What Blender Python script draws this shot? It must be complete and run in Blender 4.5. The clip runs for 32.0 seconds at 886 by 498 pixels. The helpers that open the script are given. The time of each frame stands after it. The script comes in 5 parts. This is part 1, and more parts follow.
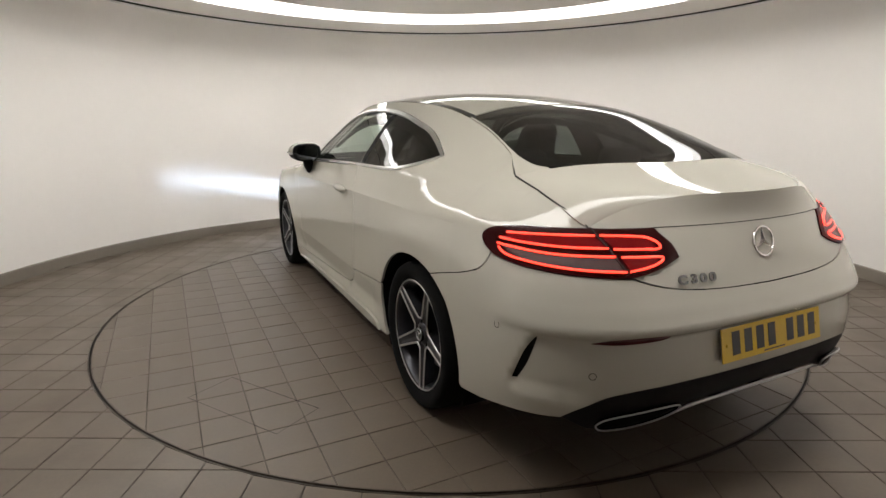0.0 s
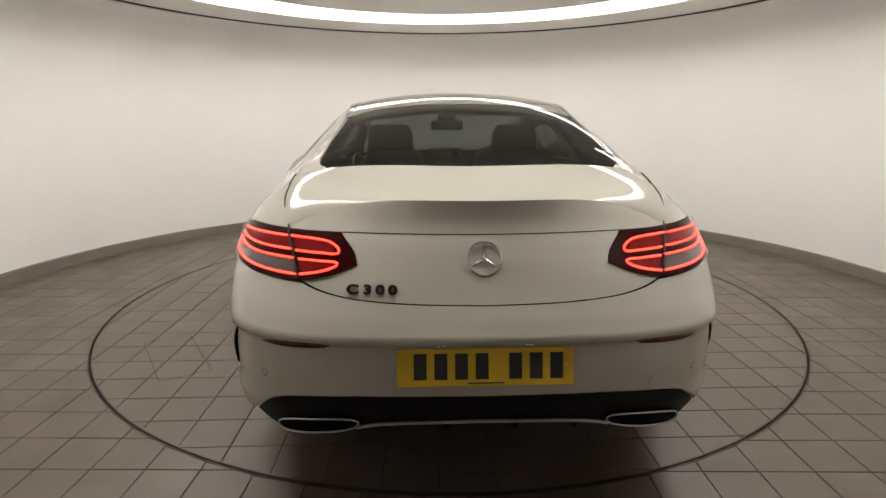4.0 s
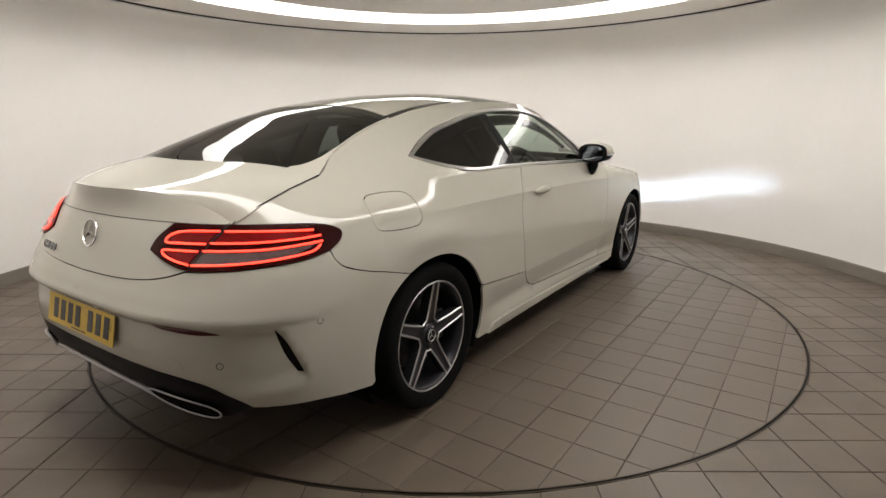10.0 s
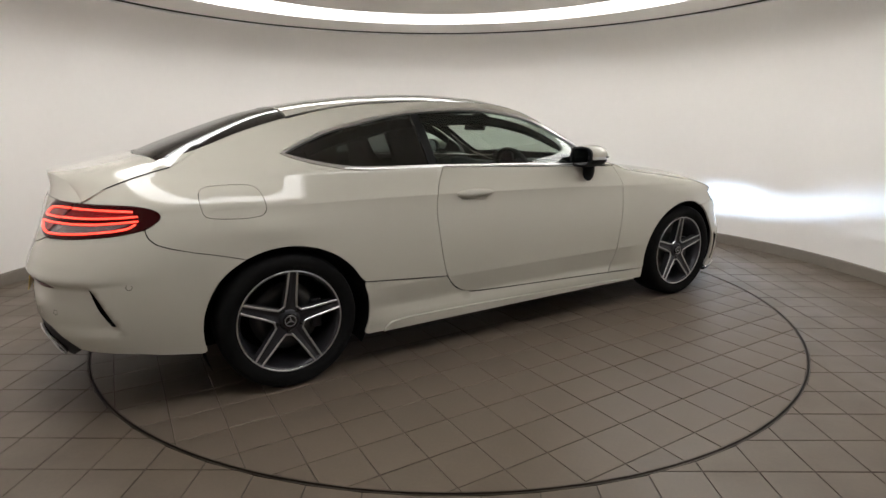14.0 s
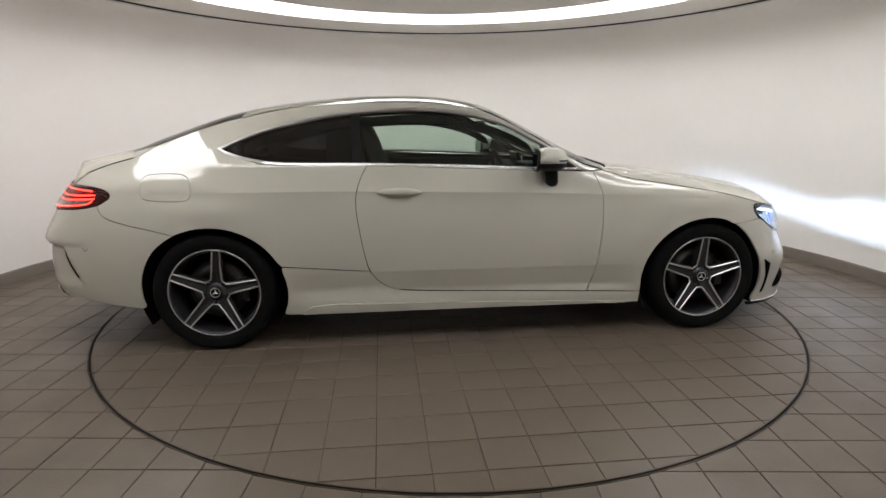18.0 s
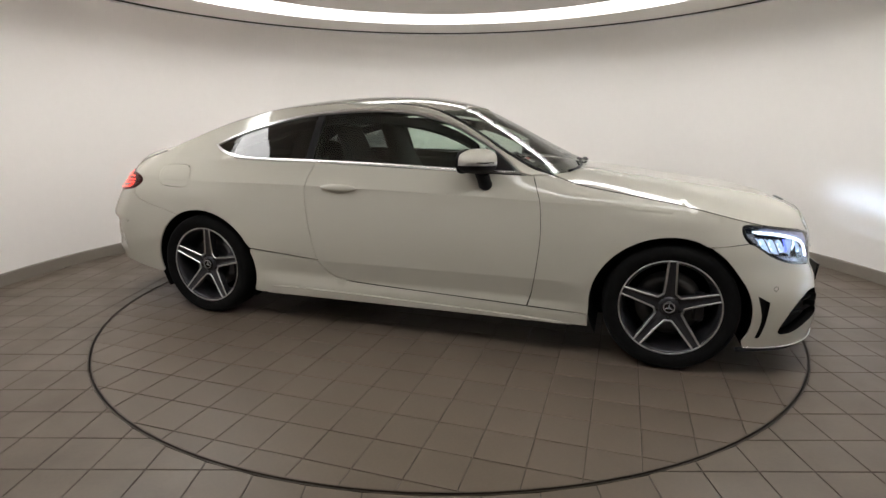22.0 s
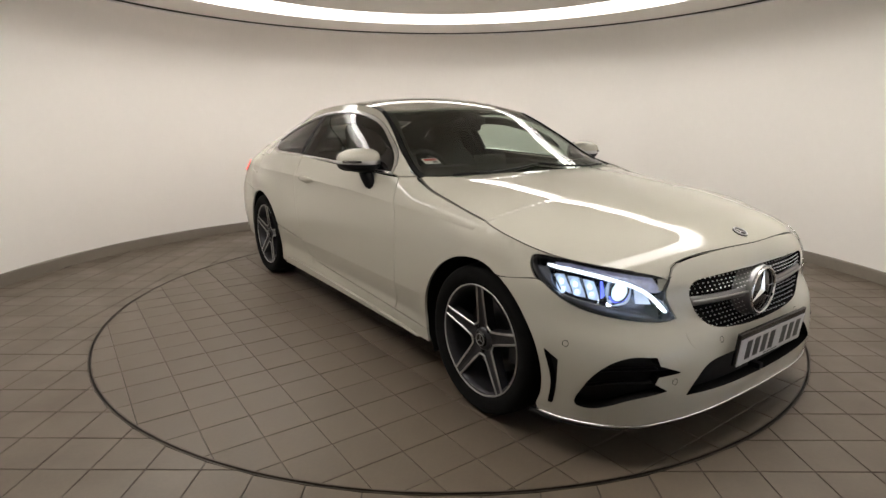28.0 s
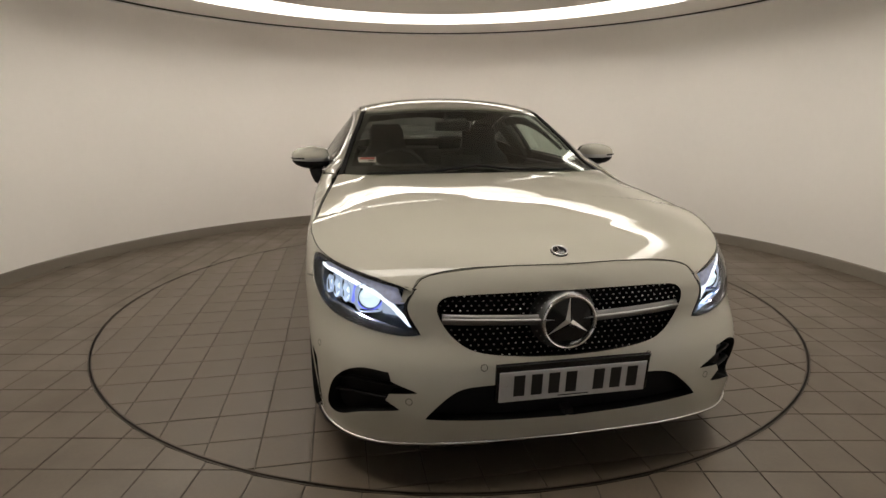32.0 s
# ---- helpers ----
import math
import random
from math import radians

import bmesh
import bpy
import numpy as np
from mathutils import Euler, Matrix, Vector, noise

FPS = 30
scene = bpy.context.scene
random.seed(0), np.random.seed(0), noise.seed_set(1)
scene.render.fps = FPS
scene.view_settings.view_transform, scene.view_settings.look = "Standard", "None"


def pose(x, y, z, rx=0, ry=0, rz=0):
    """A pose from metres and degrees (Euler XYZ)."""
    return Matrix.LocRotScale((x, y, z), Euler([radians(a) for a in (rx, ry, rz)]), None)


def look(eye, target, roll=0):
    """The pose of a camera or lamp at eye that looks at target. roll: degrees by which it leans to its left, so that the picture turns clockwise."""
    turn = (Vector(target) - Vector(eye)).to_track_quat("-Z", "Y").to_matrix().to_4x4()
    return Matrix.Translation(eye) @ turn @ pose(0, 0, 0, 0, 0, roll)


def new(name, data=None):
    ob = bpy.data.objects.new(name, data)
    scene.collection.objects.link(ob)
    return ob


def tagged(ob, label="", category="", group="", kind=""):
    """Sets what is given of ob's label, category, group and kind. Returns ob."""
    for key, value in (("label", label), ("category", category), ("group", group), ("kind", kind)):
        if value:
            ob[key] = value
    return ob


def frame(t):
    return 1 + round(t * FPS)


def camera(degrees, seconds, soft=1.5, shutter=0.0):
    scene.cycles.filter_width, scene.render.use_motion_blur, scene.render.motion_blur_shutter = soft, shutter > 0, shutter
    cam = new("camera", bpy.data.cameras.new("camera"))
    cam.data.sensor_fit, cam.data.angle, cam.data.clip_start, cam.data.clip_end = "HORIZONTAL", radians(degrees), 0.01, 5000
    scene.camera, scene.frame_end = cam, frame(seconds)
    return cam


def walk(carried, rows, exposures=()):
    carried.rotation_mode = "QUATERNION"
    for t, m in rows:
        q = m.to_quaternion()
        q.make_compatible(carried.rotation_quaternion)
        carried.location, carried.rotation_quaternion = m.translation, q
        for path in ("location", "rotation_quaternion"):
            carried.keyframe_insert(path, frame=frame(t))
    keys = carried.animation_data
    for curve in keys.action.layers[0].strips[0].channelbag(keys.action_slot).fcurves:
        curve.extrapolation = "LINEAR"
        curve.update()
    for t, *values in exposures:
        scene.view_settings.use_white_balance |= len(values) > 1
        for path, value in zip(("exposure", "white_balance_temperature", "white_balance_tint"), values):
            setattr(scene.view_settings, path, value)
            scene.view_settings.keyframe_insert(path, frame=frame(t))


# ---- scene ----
from mathutils.geometry import delaunay_2d_cdt

# camera: fixed in the drive-in opening of a round photo booth; origin on the floor at the turntable's axis
cam = camera(78.02, 32.0)
EYE = (0.0, -3.90, 1.244)
yaw, pitch = radians(-0.453), radians(-13.03)
AIM = (EYE[0] + math.sin(yaw) * math.cos(pitch), EYE[1] + math.cos(yaw) * math.cos(pitch), EYE[2] + math.sin(pitch))
walk(cam, [(0.0, look(EYE, AIM, -0.08)), (32.0, look(EYE, AIM, -0.08))], exposures=[(0.0, 0.0, 6390, 10), (6.0, 0.11, 6500, 10), (9.0, 0.11, 6500, 10), (13.0, 0.0, 6310, 10), (17.0, -0.04, 6130, 10), (21.0, 0.0, 6190, 10), (25.0, 0.0, 6380, 10), (28.0, 0.0, 6620, 10), (29.0, -0.06, 6690, 10), (30.0, -0.2, 6780, 10), (31.0, -0.3, 6880, 10), (32.0, -0.4, 7000, 10)])

# world: a closed room, almost no light from outside
world = bpy.data.worlds.new("world")
scene.world = world
world.use_nodes = True
world.node_tree.nodes["Background"].inputs[0].default_value = (0.05, 0.05, 0.05, 1)
world.node_tree.nodes["Background"].inputs[1].default_value = 0.1

COVE_LIGHT = 8.9       # wide luminous ring in the ceiling
LAMP_LIGHT = 70000.0     # dipped beam
TURN_START, TURN_RATE = 116.97, -6.121   # heading of the car in degrees, degrees per second
AXIS = (-0.028, 0.008)  # the turntable's axis in the car's own plan
WALL_R, TABLE_R, TILE = 3.4606, 2.258, 0.2045
BOOTH = Matrix.Translation((-0.0265, -0.0691, 0.0))   # middle of the round wall and of the light ring
OPENING = 65.0          # the wall ends this far below the x axis, on both sides of the drive-in opening


# ---- materials ----
def material(name, colour, rough=0.5, metal=0.0, coat=0.0, grain=0.0, scale=8.0, bump=0.0, bump_scale=200.0, emit=None, strength=0.0, spec=0.5, random_tone=0.0, rough_var=0.0, coat_rough=0.03):
    m = bpy.data.materials.new(name)
    m.use_nodes = True
    nt = m.node_tree
    b = nt.nodes["Principled BSDF"]
    b.inputs["Roughness"].default_value = rough
    b.inputs["Metallic"].default_value = metal
    b.inputs["Coat Weight"].default_value = coat
    b.inputs["Coat Roughness"].default_value = coat_rough
    b.inputs["Specular IOR Level"].default_value = spec
    b.inputs["Base Color"].default_value = (*colour, 1)
    if emit:
        b.inputs["Emission Color"].default_value = (*emit, 1)
        b.inputs["Emission Strength"].default_value = strength
    if grain or bump or random_tone or rough_var:
        co = nt.nodes.new("ShaderNodeTexCoord")
    if grain or random_tone:
        big = nt.nodes.new("ShaderNodeTexNoise")
        big.inputs["Scale"].default_value = scale
        big.inputs["Detail"].default_value = 6
        fine = nt.nodes.new("ShaderNodeTexNoise")
        fine.inputs["Scale"].default_value = scale * 14
        fine.inputs["Detail"].default_value = 3
        nt.links.new(co.outputs["Object"], big.inputs["Vector"])
        nt.links.new(co.outputs["Object"], fine.inputs["Vector"])
        add = nt.nodes.new("ShaderNodeMath")
        add.operation = "MULTIPLY_ADD"
        nt.links.new(fine.outputs["Fac"], add.inputs[0])
        add.inputs[1].default_value = 0.5
        nt.links.new(big.outputs["Fac"], add.inputs[2])
        last = add.outputs[0]
        rng = nt.nodes.new("ShaderNodeMapRange")
        nt.links.new(last, rng.inputs["Value"])
        rng.inputs["From Min"].default_value, rng.inputs["From Max"].default_value = 0.45, 1.05
        rng.inputs["To Min"].default_value, rng.inputs["To Max"].default_value = 1 - grain, 1 + grain
        last = rng.outputs[0]
        if random_tone:
            info = nt.nodes.new("ShaderNodeObjectInfo")
            tone = nt.nodes.new("ShaderNodeMapRange")
            nt.links.new(info.outputs["Random"], tone.inputs["Value"])
            tone.inputs["To Min"].default_value, tone.inputs["To Max"].default_value = 1 - random_tone, 1 + random_tone
            mul = nt.nodes.new("ShaderNodeMath")
            mul.operation = "MULTIPLY"
            nt.links.new(last, mul.inputs[0])
            nt.links.new(tone.outputs[0], mul.inputs[1])
            last = mul.outputs[0]
        mix = nt.nodes.new("ShaderNodeVectorMath")
        mix.operation = "SCALE"
        mix.inputs[0].default_value = colour
        nt.links.new(last, mix.inputs["Scale"])
        nt.links.new(mix.outputs[0], b.inputs["Base Color"])
    if rough_var:
        rv = nt.nodes.new("ShaderNodeTexNoise")
        rv.inputs["Scale"].default_value = scale * 0.6
        rv.inputs["Detail"].default_value = 5
        nt.links.new(co.outputs["Object"], rv.inputs["Vector"])
        rr = nt.nodes.new("ShaderNodeMapRange")
        nt.links.new(rv.outputs["Fac"], rr.inputs["Value"])
        rr.inputs["From Min"].default_value, rr.inputs["From Max"].default_value = 0.3, 0.7
        rr.inputs["To Min"].default_value, rr.inputs["To Max"].default_value = rough - rough_var, rough + rough_var
        nt.links.new(rr.outputs[0], b.inputs["Roughness"])
    if bump:
        bn = nt.nodes.new("ShaderNodeTexNoise")
        bn.inputs["Scale"].default_value = bump_scale
        bn.inputs["Detail"].default_value = 4
        nt.links.new(co.outputs["Object"], bn.inputs["Vector"])
        bp = nt.nodes.new("ShaderNodeBump")
        bp.inputs["Strength"].default_value = bump
        bp.inputs["Distance"].default_value = 0.002
        nt.links.new(bn.outputs["Fac"], bp.inputs["Height"])
        nt.links.new(bp.outputs[0], b.inputs["Normal"])
    return m


def glass(name, tint, gloss=0.02, ior=1.5):
    """A thin pane: tinted see-through with a real reflection."""
    m = bpy.data.materials.new(name)
    m.use_nodes = True
    nt = m.node_tree
    nt.nodes.remove(nt.nodes["Principled BSDF"])
    clear = nt.nodes.new("ShaderNodeBsdfTransparent")
    clear.inputs[0].default_value = (*tint, 1)
    shine = nt.nodes.new("ShaderNodeBsdfGlossy")
    shine.inputs["Roughness"].default_value = gloss
    face = nt.nodes.new("ShaderNodeLayerWeight")
    bend = nt.nodes.new("ShaderNodeMath")
    bend.operation = "POWER"
    nt.links.new(face.outputs["Facing"], bend.inputs[0])
    bend.inputs[1].default_value = 5.0
    fres = nt.nodes.new("ShaderNodeMath")
    fres.operation = "MULTIPLY_ADD"
    nt.links.new(bend.outputs[0], fres.inputs[0])
    fres.inputs[1].default_value = 0.8
    fres.inputs[2].default_value = ((ior - 1) / (ior + 1)) ** 2 * 1.6
    mix = nt.nodes.new("ShaderNodeMixShader")
    nt.links.new(fres.outputs[0], mix.inputs[0])
    nt.links.new(clear.outputs[0], mix.inputs[1])
    nt.links.new(shine.outputs[0], mix.inputs[2])
    nt.links.new(mix.outputs[0], nt.nodes["Material Output"].inputs[0])
    return m


COVE = material("light_diffuser", (0.9, 0.9, 0.9), 0.5, emit=(1.0, 0.96, 0.91), strength=COVE_LIGHT)
# unseen walls behind the camera; pale so that they brighten the car's near side
BOUNCE_WALL = material("bounce_wall_paint", (0.80, 0.77, 0.73), 0.6, grain=0.05, scale=2)
WALL = material("wall_paint", (0.82, 0.793, 0.757), 0.6, grain=0.02, scale=1.2, bump=0.05, bump_scale=60)
CEILING = material("ceiling_paint", (0.86, 0.83, 0.785), 0.7, grain=0.02, scale=1.0)
SKIRT = material("skirting", (0.195, 0.171, 0.142), 0.45, grain=0.08, scale=3)
TILE_MAT = material("floor_tile", (0.105, 0.0825, 0.0612), 0.42, grain=0.14, scale=5, bump=0.08, bump_scale=120, random_tone=0.05, rough_var=0.10, spec=0.4)
PLATE_GREY = material("plate_plastic", (0.42, 0.41, 0.39), 0.5)
GROUT = material("grout", (0.036, 0.029, 0.023), 0.9, grain=0.6, scale=3.5)
PALE_GROUT = material("worn_grout", (0.062, 0.049, 0.037), 0.9, grain=0.85, scale=4.5)
GAP = material("dark_gap", (0.012, 0.011, 0.01), 0.8)
STEEL = material("worn_steel", (0.085, 0.070, 0.055), 0.45, metal=0.7, grain=0.2, scale=9)
FASCIA = material("light_band", (0.88, 0.88, 0.87), 0.6)
PAINT = material("white_paint", (0.428, 0.412, 0.355), 0.6, coat=1.0, coat_rough=0.015, spec=0.05)
TRIM_DARK = material("inner_trim", (0.006, 0.006, 0.006), 0.85, spec=0.05)
BLACK_PLASTIC = material("black_plastic", (0.007, 0.007, 0.008), 0.5, bump=0.06, bump_scale=400, spec=0.14)
MATTE_BLACK = material("matte_black", (0.008, 0.008, 0.008), 0.7, spec=0.12)
GLOSS_BLACK = material("gloss_black", (0.006, 0.006, 0.007), 0.08)
ALU = material("polished_aluminium", (0.58, 0.58, 0.57), 0.30, metal=0.95)
PIN = material("bright_pin", (0.70, 0.70, 0.70), 0.38, metal=0.7)
CHROME = material("chrome", (0.75, 0.75, 0.75), 0.08, metal=1.0)
SATIN = material("satin_silver", (0.45, 0.45, 0.45), 0.28, metal=1.0)
RUBBER = material("tyre_rubber", (0.006, 0.006, 0.006), 0.85, grain=0.15, scale=30, bump=0.2, bump_scale=150, spec=0.08)
ALLOY = material("grey_alloy", (0.035, 0.035, 0.04), 0.3, metal=0.6)
CUT = material("machined_alloy", (0.5, 0.5, 0.5), 0.3, metal=0.9)
DISC = material("brake_disc", (0.1, 0.1, 0.1), 0.4, metal=0.9)
LEATHER = material("black_leather", (0.010, 0.010, 0.010), 0.65, bump=0.3, bump_scale=90, spec=0.25)
GLASS_FRONT = glass("clear_glass", (0.70, 0.80, 0.74))
GLASS_WIND = glass("windscreen_glass", (0.70, 0.76, 0.71))
GLASS_DARK = glass("privacy_glass", (0.13, 0.14, 0.135))
GLASS_REAR = glass("rear_glass", (0.15, 0.16, 0.153))
LENS = glass("headlamp_lens", (0.97, 0.98, 0.99), ior=1.3)
RED_DARK = material("dark_red_plastic", (0.13, 0.004, 0.006), 0.2, spec=0.1, emit=(1.0, 0.012, 0.008), strength=0.035)
RED_BLACK = material("smoked_red_plastic", (0.022, 0.0015, 0.002), 0.3, spec=0.05)
RED_GLOW = material("red_led", (0.3, 0.01, 0.01), 0.4, emit=(1.0, 0.04, 0.02), strength=4.2)
CLEAR_GREY = material("grey_reflector", (0.35, 0.33, 0.33), 0.2, metal=0.5)
SMOKED = material("smoked_clear_plastic", (0.13, 0.10, 0.10), 0.15, metal=0.3, coat=0.6, grain=0.4, scale=60)
DRL = material("white_led", (0.8, 0.8, 0.8), 0.3, emit=(0.75, 0.87, 1.0), strength=1.9)
BEAM = material("dipped_beam", (0.8, 0.8, 0.8), 0.3, emit=(0.62, 0.78, 1.0), strength=LAMP_LIGHT)
LAMP_GLOW = material("lamp_glow", (0.6, 0.7, 0.8), 0.2, emit=(0.58, 0.75, 1.0), strength=1.2)
LAMP_GLASS = material("lamp_glass", (0.7, 0.75, 0.75), 0.1, emit=(0.72, 0.90, 1.0), strength=1.2)
# weak blue emission paints the lamp light on the dotted reflector
DOTTED = material("dotted_reflector", (0.45, 0.49, 0.66), 0.3, metal=0.1, grain=0.35, scale=40, bump=1.0, bump_scale=350, emit=(0.50, 0.56, 1.0), strength=0.10)
LAMP_BACK = material("lamp_reflector_back", (0.20, 0.23, 0.30), 0.22, metal=0.85, bump=0.3, bump_scale=60)
# emission stands in for lamp light caught by the reflectors
LAMP_BOWL = material("glowing_reflector", (0.55, 0.60, 0.70), 0.16, metal=0.6, emit=(0.55, 0.72, 1.0), strength=0.55)
LAMP_LENS = material("projector_lens", (0.45, 0.52, 0.56), 0.06, coat=1.0, emit=(0.66, 0.86, 1.0), strength=1.5)
LOUVRE = material("louvre_silver", (0.30, 0.30, 0.30), 0.42, metal=1.0)
DARK_CHROME = material("dark_chrome", (0.16, 0.16, 0.16), 0.18, metal=1.0)
BLUE_GLOW = material("blue_glow", (0.1, 0.1, 0.6), 0.2, emit=(0.12, 0.18, 1.0), strength=1.6)
PLATE_YELLOW = material("yellow_plate", (0.55, 0.36, 0.01), 0.35, grain=0.05, scale=20)
PLATE_WHITE = material("white_plate", (0.55, 0.55, 0.56), 0.35, grain=0.04, scale=20)
INK = material("plate_ink", (0.01, 0.01, 0.01), 0.4)
REFLECTOR = material("red_reflector", (0.055, 0.002, 0.005), 0.3, spec=0.2)
PLATE_LAMP = material("plate_lamp_glow", (0.8, 0.8, 0.75), 0.4, emit=(1.0, 0.92, 0.70), strength=5.0)
PAPER = material("paper", (0.7, 0.68, 0.66), 0.6)
RED_PRINT = material("red_print", (0.5, 0.05, 0.05), 0.6)


# ---- mesh helpers ----
def part(name, bm, mat, parent=None, label="", smooth=False):
    me = bpy.data.meshes.new(name)
    bm.to_mesh(me)
    bm.free()
    for mm in (mat if isinstance(mat, (list, tuple)) else [mat]):
        me.materials.append(mm)
    if smooth:
        me.polygons.foreach_set("use_smooth", [True] * len(me.polygons))
    ob = new(name, me)
    ob.parent = parent
    if label:
        tagged(ob, label)
    return ob


def box(bm, size, m=Matrix(), bevel=0.0):
    r = bmesh.ops.create_cube(bm, size=1.0, matrix=m @ Matrix.Diagonal((*size, 1)))
    if bevel:
        es = list({e for v in r["verts"] for e in v.link_edges})
        bmesh.ops.bevel(bm, geom=es, offset=bevel, segments=2, affect="EDGES", profile=0.6)
    return bm


def boxed(size, m=Matrix(), bevel=0.0):
    return box(bmesh.new(), size, m, bevel)


def lathe(bm, prof, m=Matrix(), steps=64, a0=0.0, a1=360.0, close=False):
    """Turns (radius, height) pairs round z."""
    full = abs(a1 - a0) > 359.9
    n = steps if full else steps + 1
    rings = []
    for r, h in prof:
        ring = []
        for i in range(n):
            a = radians(a0 + (a1 - a0) * i / steps)
            ring.append(bm.verts.new(m @ Vector((r * math.cos(a), r * math.sin(a), h))))
        rings.append(ring)
    pairs = list(zip(rings, rings[1:])) + ([(rings[-1], rings[0])] if close else [])
    for p, q in pairs:
        for i in range(steps):
            j = (i + 1) % n
            bm.faces.new((p[i], p[j], q[j], q[i]))
    return bm


def tube(bm, path, r, sides=8, flat=1.0, closed=False, up=Vector((0, 0, 1))):
    """A round (or flattened) bar along a path."""
    rings = []
    n = len(path)
    for i, p in enumerate(path):
        a = path[(i - 1) % n] if closed or i else p
        b = path[(i + 1) % n] if closed or i < n - 1 else p
        d = (b - a).normalized()
        u = d.cross(up)
        u = u.normalized() if u.length > 1e-4 else Vector((1, 0, 0))
        w = u.cross(d)
        rings.append([bm.verts.new(p + u * (r * math.cos(k * math.tau / sides)) + w * (r * flat * math.sin(k * math.tau / sides))) for k in range(sides)])
    for i in range(n if closed else n - 1):
        p, q = rings[i], rings[(i + 1) % n]
        for k in range(sides):
            bm.faces.new((p[k], p[(k + 1) % sides], q[(k + 1) % sides], q[k]))
    if not closed:
        bm.faces.new(rings[0][::-1])
        bm.faces.new(rings[-1])
    return bm


def prism(bm, pts, m, depth):
    """A flat outline in the xy plane of m, thickened along its z."""
    lo = [bm.verts.new(m @ Vector((x, y, 0))) for x, y in pts]
    hi = [bm.verts.new(m @ Vector((x, y, depth))) for x, y in pts]
    bm.faces.new(lo[::-1])
    bm.faces.new(hi)
    for i in range(len(pts)):
        j = (i + 1) % len(pts)
        bm.faces.new((lo[i], lo[j], hi[j], hi[i]))
    return bm


def smooth_line(pts, step=0.02, closed=False):
    """A dense curve through points; a third value of 1 makes a point a sharp corner."""
    n = len(pts)
    out = []
    for i in range(n if closed else n - 1):
        p1, p2 = pts[i], pts[(i + 1) % n]
        p0 = pts[i - 1] if (closed or i) else p1
        p3 = pts[(i + 2) % n] if (closed or i + 2 < n) else p2
        s1, s2 = len(p1) > 2, len(p2) > 2
        a, b = Vector(p1[:2]), Vector(p2[:2])
        d = (b - a).length
        if d < 1e-6:
            continue
        ta = (b - a) if s1 else (b - Vector(p0[:2])).normalized() * d
        tb = (b - a) if s2 else (Vector(p3[:2]) - a).normalized() * d
        k = max(1, int(math.ceil(d / step)))
        for j in range(k):
            t = j / k
            out.append((2 * t ** 3 - 3 * t * t + 1) * a + (t ** 3 - 2 * t * t + t) * ta + (3 * t * t - 2 * t ** 3) * b + (t ** 3 - t * t) * tb)
    if not closed:
        out.append(Vector(pts[-1][:2]))
    return out


def area2(poly):
    return sum(p.x * q.y - q.x * p.y for p, q in zip(poly, poly[1:] + poly[:1]))


def inside(poly, x, y):
    c = False
    j = len(poly) - 1
    for i in range(len(poly)):
        a, b = poly[i], poly[j]
        if (a.y > y) != (b.y > y) and x < (b.x - a.x) * (y - a.y) / (b.y - a.y) + a.x:
            c = not c
        j = i
    return c


def shrink(poly, d):
    if area2(poly) < 0:
        poly = poly[::-1]
    n = len(poly)
    out = []
    for i in range(n):
        e = poly[(i + 1) % n] - poly[i - 1]
        if e.length < 1e-9:
            out.append(poly[i].copy())
            continue
        e.normalize()
        out.append(poly[i] + Vector((-e.y, e.x)) * d)
    return out


def knots(*pts):
    """A smooth curve through (x, value) knots, straight beyond its ends."""
    xs = [p[0] for p in pts]
    ys = [p[1] for p in pts]
    n = len(xs)
    sl = []
    for i in range(n):
        if i == 0 or i == n - 1:
            a, b = (0, 1) if i == 0 else (n - 2, n - 1)
            sl.append((ys[b] - ys[a]) / (xs[b] - xs[a]))
        else:
            h0, h1 = xs[i] - xs[i - 1], xs[i + 1] - xs[i]
            d0, d1 = (ys[i] - ys[i - 1]) / h0, (ys[i + 1] - ys[i]) / h1
            sl.append((d0 * h1 + d1 * h0) / (h0 + h1))

    def f(x):
        if x <= xs[0]:
            return ys[0] + sl[0] * (x - xs[0])
        if x >= xs[-1]:
            return ys[-1] + sl[-1] * (x - xs[-1])
        i = 0
        while x > xs[i + 1]:
            i += 1
        h = xs[i + 1] - xs[i]
        t = (x - xs[i]) / h
        return ((1 + 2 * t) * (1 - t) ** 2 * ys[i] + t * (1 - t) ** 2 * h * sl[i]
                + t * t * (3 - 2 * t) * ys[i + 1] + t * t * (t - 1) * h * sl[i + 1])
    return f


# seam line between the side of the car and its top: half width and height along the length
seam_w = knots((-2.0, 0.665), (-1.85, 0.62), (-1.6, 0.565), (-1.28, 0.535), (-0.9, 0.555), (-0.5, 0.575), (-0.1, 0.585),
                 (0.107, 0.59), (0.4, 0.66), (0.69, 0.735), (0.79, 0.75), (0.9, 0.775), (1.1, 0.808), (1.3, 0.834), (1.45, 0.846))
seam_z = knots((-2.36, 0.895), (-2.19, 0.922), (-2.1, 0.975), (-2.0, 1.002), (-1.9, 1.03), (-1.85, 1.052), (-1.75, 1.105), (-1.6, 1.17), (-1.28, 1.268), (-1.1, 1.309), (-0.9, 1.337), (-0.6, 1.356),
               (-0.3, 1.359), (-0.1, 1.349), (0.107, 1.312), (0.4, 1.168), (0.69, 1.005), (0.79, 0.976), (0.9, 0.940), (1.2, 0.888), (1.5, 0.838), (1.8, 0.765), (2.0, 0.725), (2.09, 0.7))
